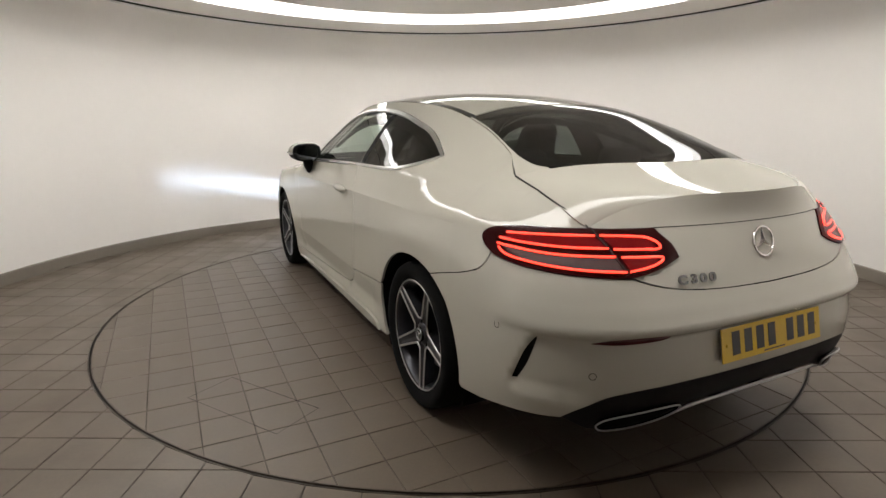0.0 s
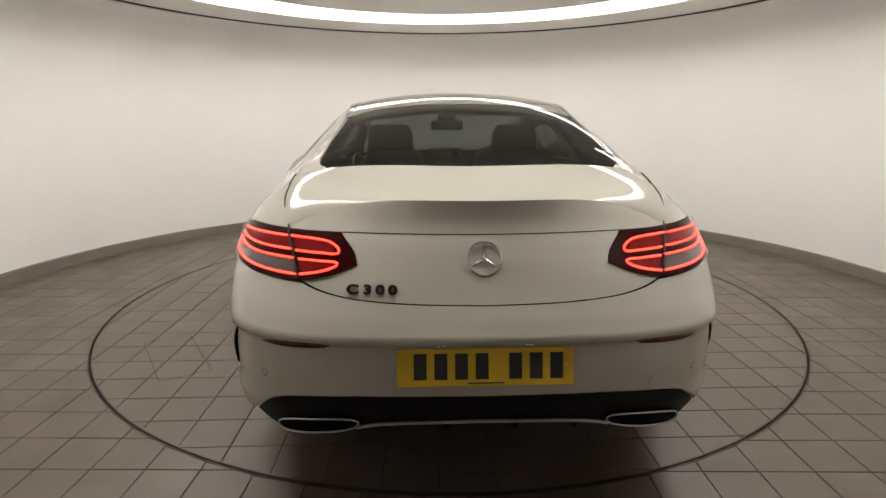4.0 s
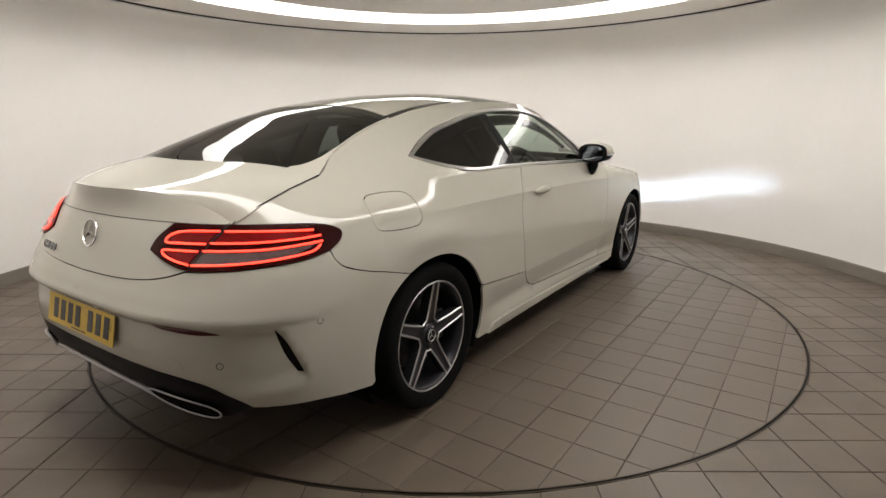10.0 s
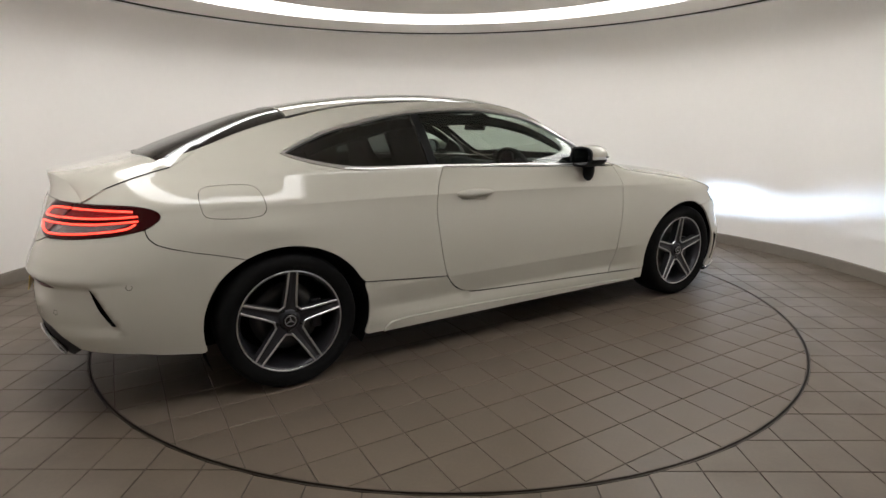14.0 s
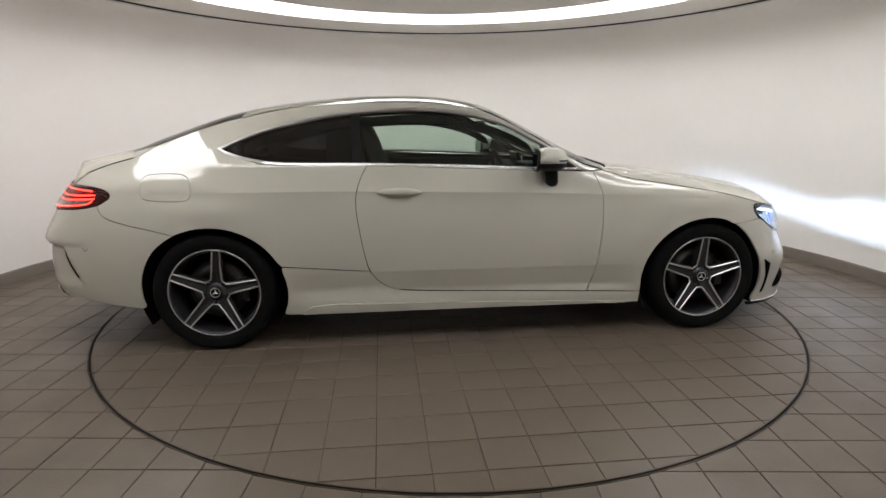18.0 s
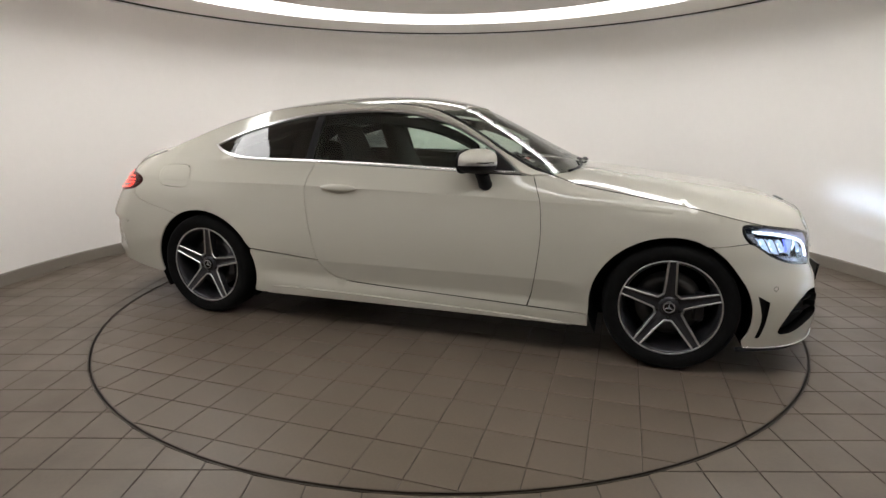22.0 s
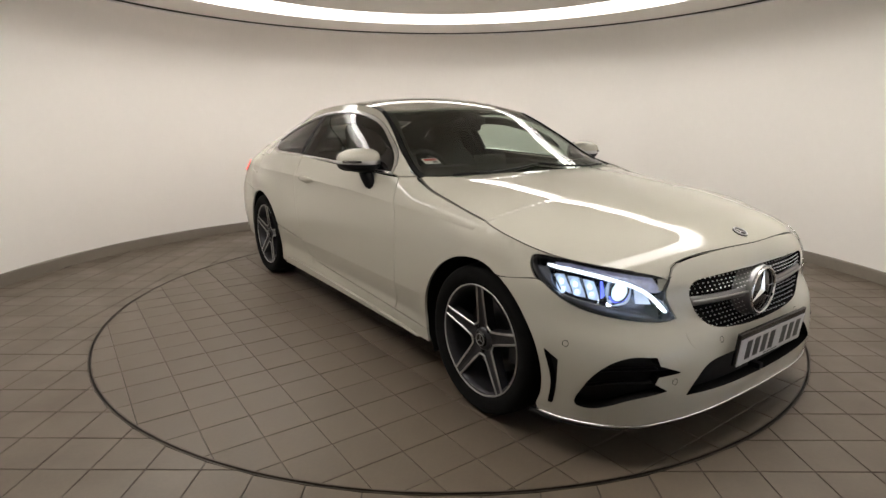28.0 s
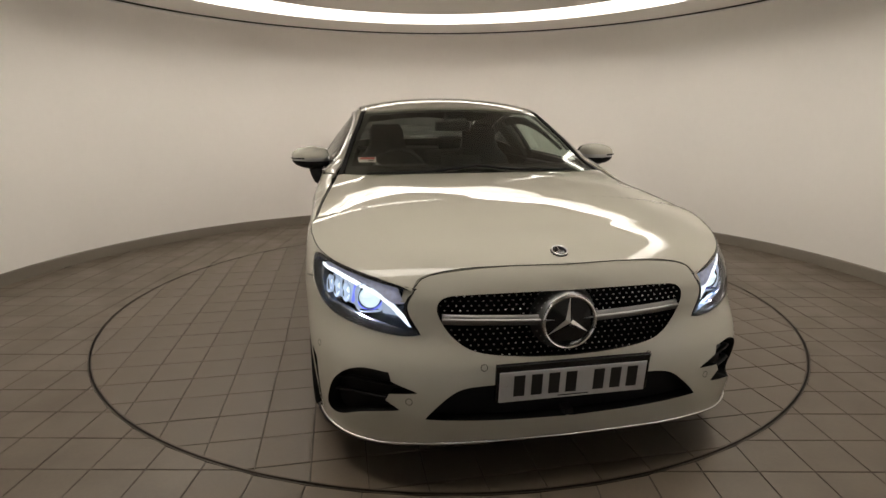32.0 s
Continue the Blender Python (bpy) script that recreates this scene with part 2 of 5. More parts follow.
centre_z = knots((-2.36, 1.018), (-2.2, 1.045), (-2.0, 1.083), (-1.8, 1.162), (-1.6, 1.235), (-1.4, 1.302), (-1.15, 1.355), (-0.9, 1.388),
                 (-0.65, 1.409), (-0.45, 1.417), (-0.25, 1.416), (-0.05, 1.402), (0.1, 1.375), (0.2, 1.346), (0.4, 1.252), (0.6, 1.15), (0.8, 1.045), (1.0, 0.945))
bonnet_z = knots((0.6, 1.0), (1.0, 0.976), (1.2, 0.952), (1.4, 0.927), (1.6, 0.901), (1.8, 0.869), (2.0, 0.825), (2.1, 0.782))
belt_z = knots((-2.0, 1.0), (-1.45, 1.03), (-1.0, 1.03), (-0.5, 1.02), (0.0, 1.003), (0.4, 0.99), (0.7, 0.975), (1.0, 0.945), (1.4, 0.9), (1.8, 0.8))
plan_y = knots((-1.75, 0.874), (-1.42, 0.898), (-1.0, 0.898), (-0.4, 0.893), (0.4, 0.89), (0.9, 0.893), (1.42, 0.903), (1.5, 0.903))
FRONT, REAR = 1.45, -1.72
# character line along the flank
crease_z = knots((-1.72, 0.876), (-1.5, 0.879), (-1.2, 0.883), (-0.9, 0.884), (-0.6, 0.881), (-0.3, 0.875), (0.0, 0.869), (0.3, 0.862), (0.6, 0.852), (0.93, 0.838), (1.25, 0.818), (1.45, 0.806))


def ridge(x, z):
    """Relief of the character line and of the tuck under the doors."""
    zc = crease_z(x)
    a = 0.0075 * min(1.0, max(0.0, (x + 1.72) / 0.45)) * min(1.0, max(0.0, (1.45 - x) / 0.5))
    d = z - zc
    out = a * (math.exp(-d / 0.08) if d > 0 else math.exp(d / 0.045))
    for cx, h in ((-1.45, 0.013), (1.40, 0.012)):
        out += h * math.exp(-((x - cx) / 0.22) ** 2 - ((z - 0.785) / 0.058) ** 2)
    if z < 0.43:
        k = min(1.0, max(0.0, (1.06 - abs(x)) / 0.2))
        out -= k * (0.15 * (0.43 - z) if z > 0.31 else max(0.0, 0.018 - 0.3 * (0.31 - z)))
    return out


def side_y(x, z):
    """Half width of the body side at length x and height z."""
    return plain_y(x, z) + ridge(x, z)


def smooth01(v):
    v = min(max(v, 0.0), 1.0)
    return v * v * (3 - 2 * v)


def plain_y(x, z):
    w = plan_y(min(max(x, REAR), FRONT))
    zs, ys = seam_z(x), seam_w(x)
    zc = crease_z(x)
    flare = max(0.0, (abs(x) - 0.9) / 0.52)
    flare = min(flare, 1.0)
    if z <= 0.62:
        return w - 0.18 * (0.62 - z) ** 2
    if z <= zc:
        t = (z - 0.62) / (zc - 0.62)
        return w - (0.012 + 0.022 * flare) * t * t
    y0 = w - (0.012 + 0.022 * flare)
    t = min((z - zc) / max(zs - zc, 0.02), 1.0)
    if zs - zc < 0.2:
        k = min(1, max(0, (0.2 - (zs - zc)) / 0.1))
    else:
        k = 0.0
    # cabin: shoulder, then glass that leans in; ends: one round shoulder
    zb = belt_z(x)
    tb = (zb - zc) / max(zs - zc, 0.02)
    drop = 0.045 + 0.085 * smooth01((-x - 1.15) / 0.55)
    yb = y0 - drop
    if t < tb:
        s = t / max(tb, 1e-3)
        cab = y0 - drop * s ** (1.0 + 0.8 * smooth01((-x - 1.2) / 0.55))
    else:
        s = (t - tb) / max(1 - tb, 1e-3)
        g = 0.80 + 0.13 * min(max((-x - 0.65) / 0.4, 0.0), 1.0)
        cab = yb + (ys - yb) * (g * s + (1 - g) * s * s * s)
    end = y0 + (ys - y0) * (1 - math.sqrt(max(0.0, 1 - t * t * 0.985))) / (1 - math.sqrt(0.015))
    return cab * (1 - k) + end * k


nose_x = knots((0.17, 2.185), (0.24, 2.2), (0.34, 2.195), (0.45, 2.178), (0.545, 2.15), (0.62, 2.15), (0.68, 2.148), (0.75, 2.125), (0.8, 2.085))
tail_x = knots((0.2, -2.34), (0.3, -2.39), (0.4, -2.430), (0.5, -2.437), (0.585, -2.430), (0.602, -2.431), (0.616, -2.447), (0.66, -2.441), (0.725, -2.412), (0.8, -2.385), (0.9, -2.35), (0.93, -2.338), (0.97, -2.333), (1.0, -2.335), (1.03, -2.339))
nose_p = knots((0.2, 3.4), (0.45, 3.3), (0.56, 2.9), (0.68, 2.6), (0.75, 2.35), (0.8, 2.3))
tail_p = knots((0.2, 3.5), (0.6, 3.5), (0.78, 3.0), (0.84, 2.65), (0.915, 2.33), (1.0, 2.1))
WRAP = 1.3


def tuck(q, z):
    """Depth of the recess behind the corner vent of the rear bumper."""
    unit = lambda v: min(max(v, 0.0), 1.0)
    return 0.014 * unit((-2.135 - (z - 0.41) * 0.5 - q) / 0.022) * unit((0.606 - z) / 0.02) * unit((z - 0.385) / 0.06) * unit((q + 2.62) / 0.25)


def skin(q, z):
    """The side skin: q is the length along the flank and, past FRONT or REAR, round the nose or the tail to the middle (1.3 further)."""
    if REAR <= q <= FRONT:
        return Vector((q, side_y(q, z), z))
    if q > FRONT:
        x0, x1, p, a = FRONT, nose_x(z), nose_p(z), (q - FRONT) / WRAP
    else:
        x0, x1, p, a = REAR, tail_x(z), tail_p(z), (REAR - q) / WRAP
    a = a * math.pi / 2
    s, c = math.sin(a), math.cos(a)
    sign = 1 if c >= 0 else -1
    n = (abs(s) ** p + abs(c) ** p) ** (-1 / p)
    p = Vector((x0 + (x1 - x0) * s * n, side_y(x0, min(z, seam_z(x0) - 0.001)) * c * n, z))
    d = tuck(q, z) if q < REAR else 0.0
    if d > 0:
        r = math.hypot(p[0] + 1.8, p[1])
        p[0] -= d * (p[0] + 1.8) / r
        p[1] -= d * p[1] / r
    return p


def seam_y(x):
    """Half width of the seam line, round the ends of the car too."""
    if REAR <= x <= FRONT:
        return seam_w(x)
    z = seam_z(x)
    x0, x1, p = (FRONT, nose_x(z), nose_p(z)) if x > 0 else (REAR, tail_x(z), tail_p(z))
    s = min((x - x0) / (x1 - x0), 0.999)
    return side_y(x0, z) * (1 - s ** p) ** (1 / p)


def top(x, y):
    """Windscreen, roof and rear window."""
    k = min(abs(y) / seam_y(x), 1.3)
    e = 2.2 + 1.0 * smooth01((-x - 1.0) / 0.6)
    return Vector((x, y, seam_z(x) + (centre_z(x) - seam_z(x)) * (1 - k ** e)))


def boot_edge(q):
    """Height of the boot lid's rear edge round the tail."""
    v = min((q + 3.02) / 0.64, 1.0)
    return 1.020 - 0.103 * abs(v) ** 5


def skin_q(x, z):
    """Length along the skin of the point at x and z, on the flank or round the tail."""
    if x >= REAR:
        return x
    s = min((x - REAR) / (tail_x(z) - REAR), 0.9999)
    return REAR - math.atan2(s, (1 - s ** tail_p(z)) ** (1 / tail_p(z))) / (math.pi / 2) * WRAP


def boot_seam(u):
    """The boot lid's side joint on the skin, as (q, z); u from 0 at the window to 1 at the lamp."""
    x1, z1 = -2.06, seam_z(-2.06)
    r = skin(-2.38, 0.917)
    a, b, c = (1 - u) * (1 - 2 * u), 4 * u * (1 - u), u * (2 * u - 1)
    x = -1.845 * a + x1 * b + r.x * c
    z = seam_z(-1.845) * a + z1 * b + 0.917 * c
    return (skin_q(x, z), z)


def deck(a, b):
    """Boot deck: a runs from the rear window to the rear edge (0.37), b across (0.65 at the seams)."""
    p = loft(a, b)
    w = abs(b / 0.65)
    e = skin(*boot_seam(min(max(a / 0.37, 0.0), 1.0))) - loft(a, 0.65)
    k = w ** 6
    return Vector((p.x + e.x * k, p.y + math.copysign(e.y * k, b), p.z + e.z * k))


def loft(a, b):
    u, v = a / 0.37, b / 0.65
    w = min(abs(v), 1.02)
    s = 1 if v >= 0 else -1
    x = -1.97 + 0.125 * w * w
    f = top(x, w * seam_y(x) if w < 1 else seam_y(x))
    xm = -2.16 + 0.10 * w ** 3
    zm = centre_z(xm) - 0.012 * w * w
    m = Vector((xm, w * seam_y(-2.06), zm + (seam_z(-2.06) - (centre_z(-2.06) - 0.012)) * w ** 6))
    q = -3.02 + 0.64 * w
    r = skin(q, boot_edge(q))
    p = f * ((1 - u) * (1 - 2 * u)) + m * (4 * u * (1 - u)) + r * (u * (2 * u - 1))
    return Vector((p.x, p.y * s, p.z))


def bonnet(x, y):
    k = min(abs(y) / seam_y(x), 1.3)
    return Vector((x, y, seam_z(x) + (bonnet_z(x) - 0.003 - seam_z(x)) * (1 - k ** 3.3)))

def seam_q(x):
    """The seam line's place on the side skin."""
    z = seam_z(x)
    if REAR <= x <= FRONT:
        return (x, z)
    x0, x1 = (FRONT, nose_x(z)) if x > 0 else (REAR, tail_x(z))
    a = math.atan2((x - x0) / (x1 - x0), seam_y(x) / side_y(x0, z)) / (math.pi / 2) * WRAP
    return (x0 + a, z) if x > 0 else (x0 - a, z)


def normal_of(fn, a, b, sign):
    e = 0.002
    n = (fn(a + e, b) - fn(a - e, b)).cross(fn(a, b + e) - fn(a, b - e))
    return (n * sign).normalized() if n.length > 1e-12 else Vector((0, 0, 1))


MID_FRONT, MID_REAR = FRONT + WRAP, REAR - WRAP


class Sheet:
    """Collects pieces of curved sheet (regions of a surface) into one mesh with true normals."""

    def __init__(self):
        self.v, self.f, self.n, self.m = [], [], [], []

    def region(self, fn, outline, holes=(), side=1, step=0.03, gap=0.0019, depth=0.012, lift=0.0, sign=None, hole_depth=None, dense=0.02, hole_mat=0, inner=1):
        sign = sign if sign is not None else (-1 if fn is skin else 1)
        loop = shrink(smooth_line(outline, dense, True), gap)
        if fn is skin:
            for p in loop:
                for mid in (MID_FRONT, MID_REAR):
                    if abs(p.x - mid) < gap + 0.002:
                        p.x = mid
        cut = [shrink(smooth_line(h, dense * 0.7, True), -gap) for h in holes]
        pts = list(loop)
        edges = [(i, (i + 1) % len(loop)) for i in range(len(loop))]
        for h in cut:
            o = len(pts)
            pts += h
            edges += [(o + i, o + (i + 1) % len(h)) for i in range(len(h))]
        if fn is skin:
            for p in pts[len(loop):]:
                for mid in (MID_FRONT, MID_REAR):
                    if abs(p.x - mid) < gap + 0.002:
                        p.x = mid + (0.01 if mid > 0 else -0.01)
        border = np.array([(p.x, p.y) for p in pts])
        lines = [(crease_z, REAR, FRONT - 0.05, (-0.05, -0.028, -0.012, -0.0025, 0.0025, 0.014, 0.034)), (lambda q: 0.43, -1.0, 1.0, (-0.02, -0.0025, 0.0025, 0.02)),
                 (lambda q: 0.609, -3.1, -2.1, (-0.03, -0.014, -0.007, 0.0, 0.005, 0.009, 0.02, 0.035)), (lambda q: 0.41 - (q + 2.135) * 2, -2.236, -2.125, (-0.05, -0.03, -0.012, 0.0, 0.012, 0.03, 0.05))] if fn is skin and step < 0.041 else []
        x0, y0, x1, y1 = min(p.x for p in loop), min(p.y for p in loop), max(p.x for p in loop), max(p.y for p in loop)
        for i in range(1, int((x1 - x0) / step) + 1):
            for j in range(1, int((y1 - y0) / step) + 1):
                x, y = x0 + i * step + (j % 2) * step * 0.5, y0 + j * step
                if any(q0 < x < q1 and offs[0] - 0.01 < y - zl(x) < offs[-1] + 0.01 for zl, q0, q1, offs in lines):
                    continue
                if inside(loop, x, y) and not any(inside(h, x, y) for h in cut):
                    if ((border - (x, y)) ** 2).sum(1).min() > (step * 0.45) ** 2:
                        pts.append(Vector((x, y)))
        for zl, q0, q1, offs in lines:
            for i in range(int((x1 - x0) / 0.022) + 1):
                x = x0 + 0.004 + 0.022 * i
                for d in offs:
                    y = zl(x) + d
                    if q0 < x < q1 and inside(loop, x, y) and not any(inside(h, x, y) for h in cut):
                        if ((border - (x, y)) ** 2).sum(1).min() > 0.004 ** 2:
                            pts.append(Vector((x, y)))
        vs, _, fs, _, _, _ = delaunay_2d_cdt(pts, edges, [], 0, 1e-6)
        keep = []
        for f in fs:
            cx, cy = sum(vs[i].x for i in f) / 3, sum(vs[i].y for i in f) / 3
            if inside(loop, cx, cy) and not any(inside(h, cx, cy) for h in cut):
                keep.append(f)
        base = len(self.v)
        nrm = [normal_of(fn, p.x, p.y, sign) for p in vs]
        pos = [fn(p.x, p.y) + n * lift for p, n in zip(vs, nrm)]
        flip = Vector((1, side, 1))
        used = sorted({i for f in keep for i in f})
        idx = {}
        for i in used:
            idx[i] = len(self.v)
            self.v.append(pos[i] * flip)
            self.n.append(nrm[i] * flip)
        low = {}
        if inner is not None:
            for i in used:
                low[i] = len(self.v)
                self.v.append((pos[i] - nrm[i] * depth) * flip)
                self.n.append(-nrm[i] * flip)
        count = {}
        for f in keep:
            a, b, c = (pos[i] for i in f)
            up = (b - a).cross(c - a).dot(nrm[f[0]]) > 0
            g = tuple(f) if up == (side > 0) else tuple(reversed(f))
            self.f.append(tuple(idx[i] for i in g))
            self.m.append(0)
            if inner is not None:
                self.f.append(tuple(low[i] for i in reversed(g)))
                self.m.append(inner)
            for i in range(3):
                e = (g[i], g[(i + 1) % 3])
                count[e] = count.get(e, 0) + 1
        for (i, j) in count:
            if (j, i) in count:
                continue
            if fn is skin and min(abs(vs[i].x - MID_FRONT), abs(vs[i].x - MID_REAR)) < 0.006 and min(abs(vs[j].x - MID_FRONT), abs(vs[j].x - MID_REAR)) < 0.006:
                continue
            d = depth
            mi = 0
            if hole_depth and any(min((vs[i] - p).length for p in h) < 1e-4 for h in cut):
                d, mi = hole_depth, hole_mat
            k = len(self.v)
            pi, pj = pos[i] * flip, pos[j] * flip
            qi, qj = (pos[i] - nrm[i] * d) * flip, (pos[j] - nrm[j] * d) * flip
            n = (pj - pi).cross(qi - pi)
            n = n.normalized() if n.length > 1e-12 else Vector((0, 0, 1))
            self.v += [pi, pj, qj, qi]
            self.n += [-n] * 4
            self.f.append((k + 3, k + 2, k + 1, k))
            self.m.append(mi)
        return self

    def both(self, fn, outline, **kw):
        self.region(fn, outline, side=1, **kw)
        return self.region(fn, outline, side=-1, **kw)

    def make(self, name, mats, parent, label=""):
        seen, to, v, n = {}, [], [], []
        for p, d in zip(self.v, self.n):
            key = (*(round(c, 5) for c in p), *(round(c, 2) + 0.0 for c in d))
            if key not in seen:
                seen[key] = len(v)
                v.append(p)
                n.append(d)
            to.append(seen[key])
        self.v, self.n = v, n
        self.f = [tuple(to[i] for i in f) for f in self.f]
        me = bpy.data.meshes.new(name)
        me.from_pydata(self.v, [], self.f)
        for mm in mats:
            me.materials.append(mm)
        me.polygons.foreach_set("use_smooth", [True] * len(self.f))
        me.polygons.foreach_set("material_index", self.m)
        me.normals_split_custom_set_from_vertices([tuple(n) for n in self.n])
        ob = new(name, me)
        ob.parent = parent
        return tagged(ob, label) if label else ob


def sheet(name, fn, outline, mat, parent, side=1, label="", back=None, **kw):
    """One panel; side +1 is the car's left, -1 its right, 0 both halves in one piece."""
    s = Sheet()
    if side == 0:
        s.both(fn, outline, **kw)
    else:
        s.region(fn, outline, side=side, **kw)
    return s.make(name, [mat, back or TRIM_DARK], parent, label)


def on_skin(q, z, side, lift=0.0):
    p = skin(q, z) + normal_of(skin, q, z, -1) * lift
    return Vector((p.x, p.y * side, p.z))


def skin_frame(q, z, side, lift=0.0):
    """A pose on the side skin: z axis outward, x axis along the car's outline, y axis upward."""
    n = normal_of(skin, q, z, -1)
    n.y *= side
    p = on_skin(q, z, side, lift)
    up = Vector((0, 0, 1)) - n * n.z
    up.normalize()
    x = up.cross(n)
    return Matrix(((x.x, up.x, n.x, p.x), (x.y, up.y, n.y, p.y), (x.z, up.z, n.z, p.z), (0, 0, 0, 1)))


def arch(cx, a0, a1, n=14, r=0.0):
    return [(cx + (0.395 + r) * math.cos(radians(a0 + (a1 - a0) * i / n)), 0.325 + (0.372 + r) * math.sin(radians(a0 + (a1 - a0) * i / n))) for i in range(n + 1)]


def sharp(*pts):
    return [(p[0], p[1], 1) for p in pts]


# ---- the round booth ----
def build_room():
    # wall with the drive-in opening behind the camera, and its cove
    a0, a1 = -OPENING, 180 + OPENING
    prof = [(WALL_R, 0.0), (WALL_R, 0.01), (WALL_R, 0.6), (WALL_R, 1.2), (WALL_R, 1.85), (WALL_R, 1.87)]
    for i in range(1, 17):
        t = radians(90 * i / 16)
        prof.append((WALL_R - 0.40 * (1 - math.cos(t)), 1.87 + 0.39 * math.sin(t)))
    outer = [(WALL_R + 0.12, 2.45), (WALL_R + 0.12, 0.0)]
    bm = lathe(bmesh.new(), prof + [(3.0606, 2.45)] + outer, BOOTH, 160, a0, a1, close=True)
    bmesh.ops.recalc_face_normals(bm, faces=bm.faces)
    tagged(part("wall_round", bm, WALL, smooth=True), "off-white curved booth wall with a coved top", "wall", kind="structure")
    bm = lathe(bmesh.new(), [(WALL_R - 0.001, 0.0), (WALL_R - 0.014, 0.0), (WALL_R - 0.014, 0.091), (WALL_R - 0.009, 0.0995), (WALL_R - 0.001, 0.0995)], BOOTH, 160, a0, a1)
    bmesh.ops.recalc_face_normals(bm, faces=bm.faces)
    tagged(part("baseboard", bm, SKIRT), "low brown-grey skirting along the curved wall", "skirting", kind="structure")
    # straight vestibule behind the opening: unseen walls, kept pale to bounce light at the car
    wy = WALL_R * math.sin(radians(-OPENING)) + BOOTH.translation.y
    wx = WALL_R * math.cos(radians(-OPENING))
    for sgn, name in ((-1, "wall_west"), (1, "wall_east")):
        tagged(part(name, boxed((0.12, 2.2, 2.45), pose(sgn * (wx + 0.06) + BOOTH.translation.x, wy - 1.1 - 0.02, 1.225)), BOUNCE_WALL), "unseen off-white vestibule wall that bounces light", "wall", kind="structure")
    tagged(part("wall_south", boxed((2 * wx + 0.24, 0.12, 2.45), pose(BOOTH.translation.x, wy - 2.3, 1.225)), BOUNCE_WALL), "unseen off-white wall closing the vestibule, bounces light", "wall", kind="structure")
    # ceiling: soffit ring, wide luminous ring, middle disc
    bm = lathe(bmesh.new(), [(3.020, 2.2950), (3.020, 2.2710), (2.558, 2.2905), (2.558, 2.45)], BOOTH, 160)
    bmesh.ops.recalc_face_normals(bm, faces=bm.faces)
    tagged(part("ceiling_soffit", bm, CEILING, smooth=False), "off-white soffit ring round the light", "ceiling", kind="structure")
    bm = lathe(bmesh.new(), [(0.0001, 2.44), (2.136, 2.44), (2.136, 2.3160), (0.0001, 2.3160)], BOOTH, 128)
    bmesh.ops.recalc_face_normals(bm, faces=bm.faces)
    tagged(part("ceiling", bm, CEILING), "pale warm grey round ceiling disc", "ceiling", kind="structure")
    bm = lathe(bmesh.new(), [(0.0001, 2.45), (4.6, 2.45)], BOOTH, 64)
    tagged(part("ceiling_slab", bm, CEILING), "plain slab over the booth", "ceiling", kind="structure")
    ring = tagged(new("ceiling_light", None), "wide bright white light ring recessed in the ceiling", "ceiling light")
    for name, mat, label, r0, r1, h0 in (("diffuser", COVE, "glowing white diffuser ring", 2.1395, 2.5540, 2.420),
                                         ("outer_reflector", FASCIA, "white outer side of the light slot", 2.5545, 2.5570, 2.2895),
                                         ("inner_reflector", FASCIA, "white inner side of the light slot", 2.1365, 2.1390, 2.3155)):
        bm = lathe(bmesh.new(), [(r0, h0), (r1, h0), (r1, 2.435), (r0, 2.435)], BOOTH, 160, close=True)
        bmesh.ops.recalc_face_normals(bm, faces=bm.faces)
        part(name, bm, mat, ring, label)
    bm = lathe(bmesh.new(), [(3.0500, 2.2470), (3.0650, 2.2470), (3.0650, 2.2620), (3.0500, 2.2620)], BOOTH, 160, close=True)
    bmesh.ops.recalc_face_normals(bm, faces=bm.faces)
    tagged(part("trim", bm, FASCIA), "thin white trim ring under the soffit", "trim", kind="structure")
    # shade of the gap above the trim, put in as a near-black lining
    bm = lathe(bmesh.new(), [(3.0560, 2.2620), (3.0600, 2.2620), (3.0600, 2.2960), (3.0180, 2.2960), (3.0180, 2.2940), (3.0560, 2.2940)], BOOTH, 160, close=True)
    bmesh.ops.recalc_face_normals(bm, faces=bm.faces)
    tagged(part("trim_gap_shade", bm, GAP), "near-black lining painting the shade in the gap above the trim ring", "trim", kind="structure")
    # grout bed of the floor, with the pit of the turntable
    bm = bmesh.new()
    lathe(bm, [(TABLE_R + 0.008, -0.06), (TABLE_R + 0.008, -0.004), (5.2, -0.004)], steps=160)
    lathe(bm, [(0.0001, -0.06), (TABLE_R + 0.008, -0.06)], steps=96)
    bmesh.ops.recalc_face_normals(bm, faces=bm.faces)
    fl = tagged(part("floor", bm, [GROUT]), "square beige-grey ceramic floor tiles with dark joints", "floor", kind="structure")
    # steel rim round the pit
    bm = lathe(bmesh.new(), [(TABLE_R + 0.006, -0.05), (TABLE_R + 0.006, 0.001), (TABLE_R + 0.010, 0.001), (TABLE_R + 0.010, -0.05)], steps=200, close=True)
    bmesh.ops.recalc_face_normals(bm, faces=bm.faces)
    part("edge_strip", bm, STEEL, fl, "dull steel edging round the turntable pit")
    return fl


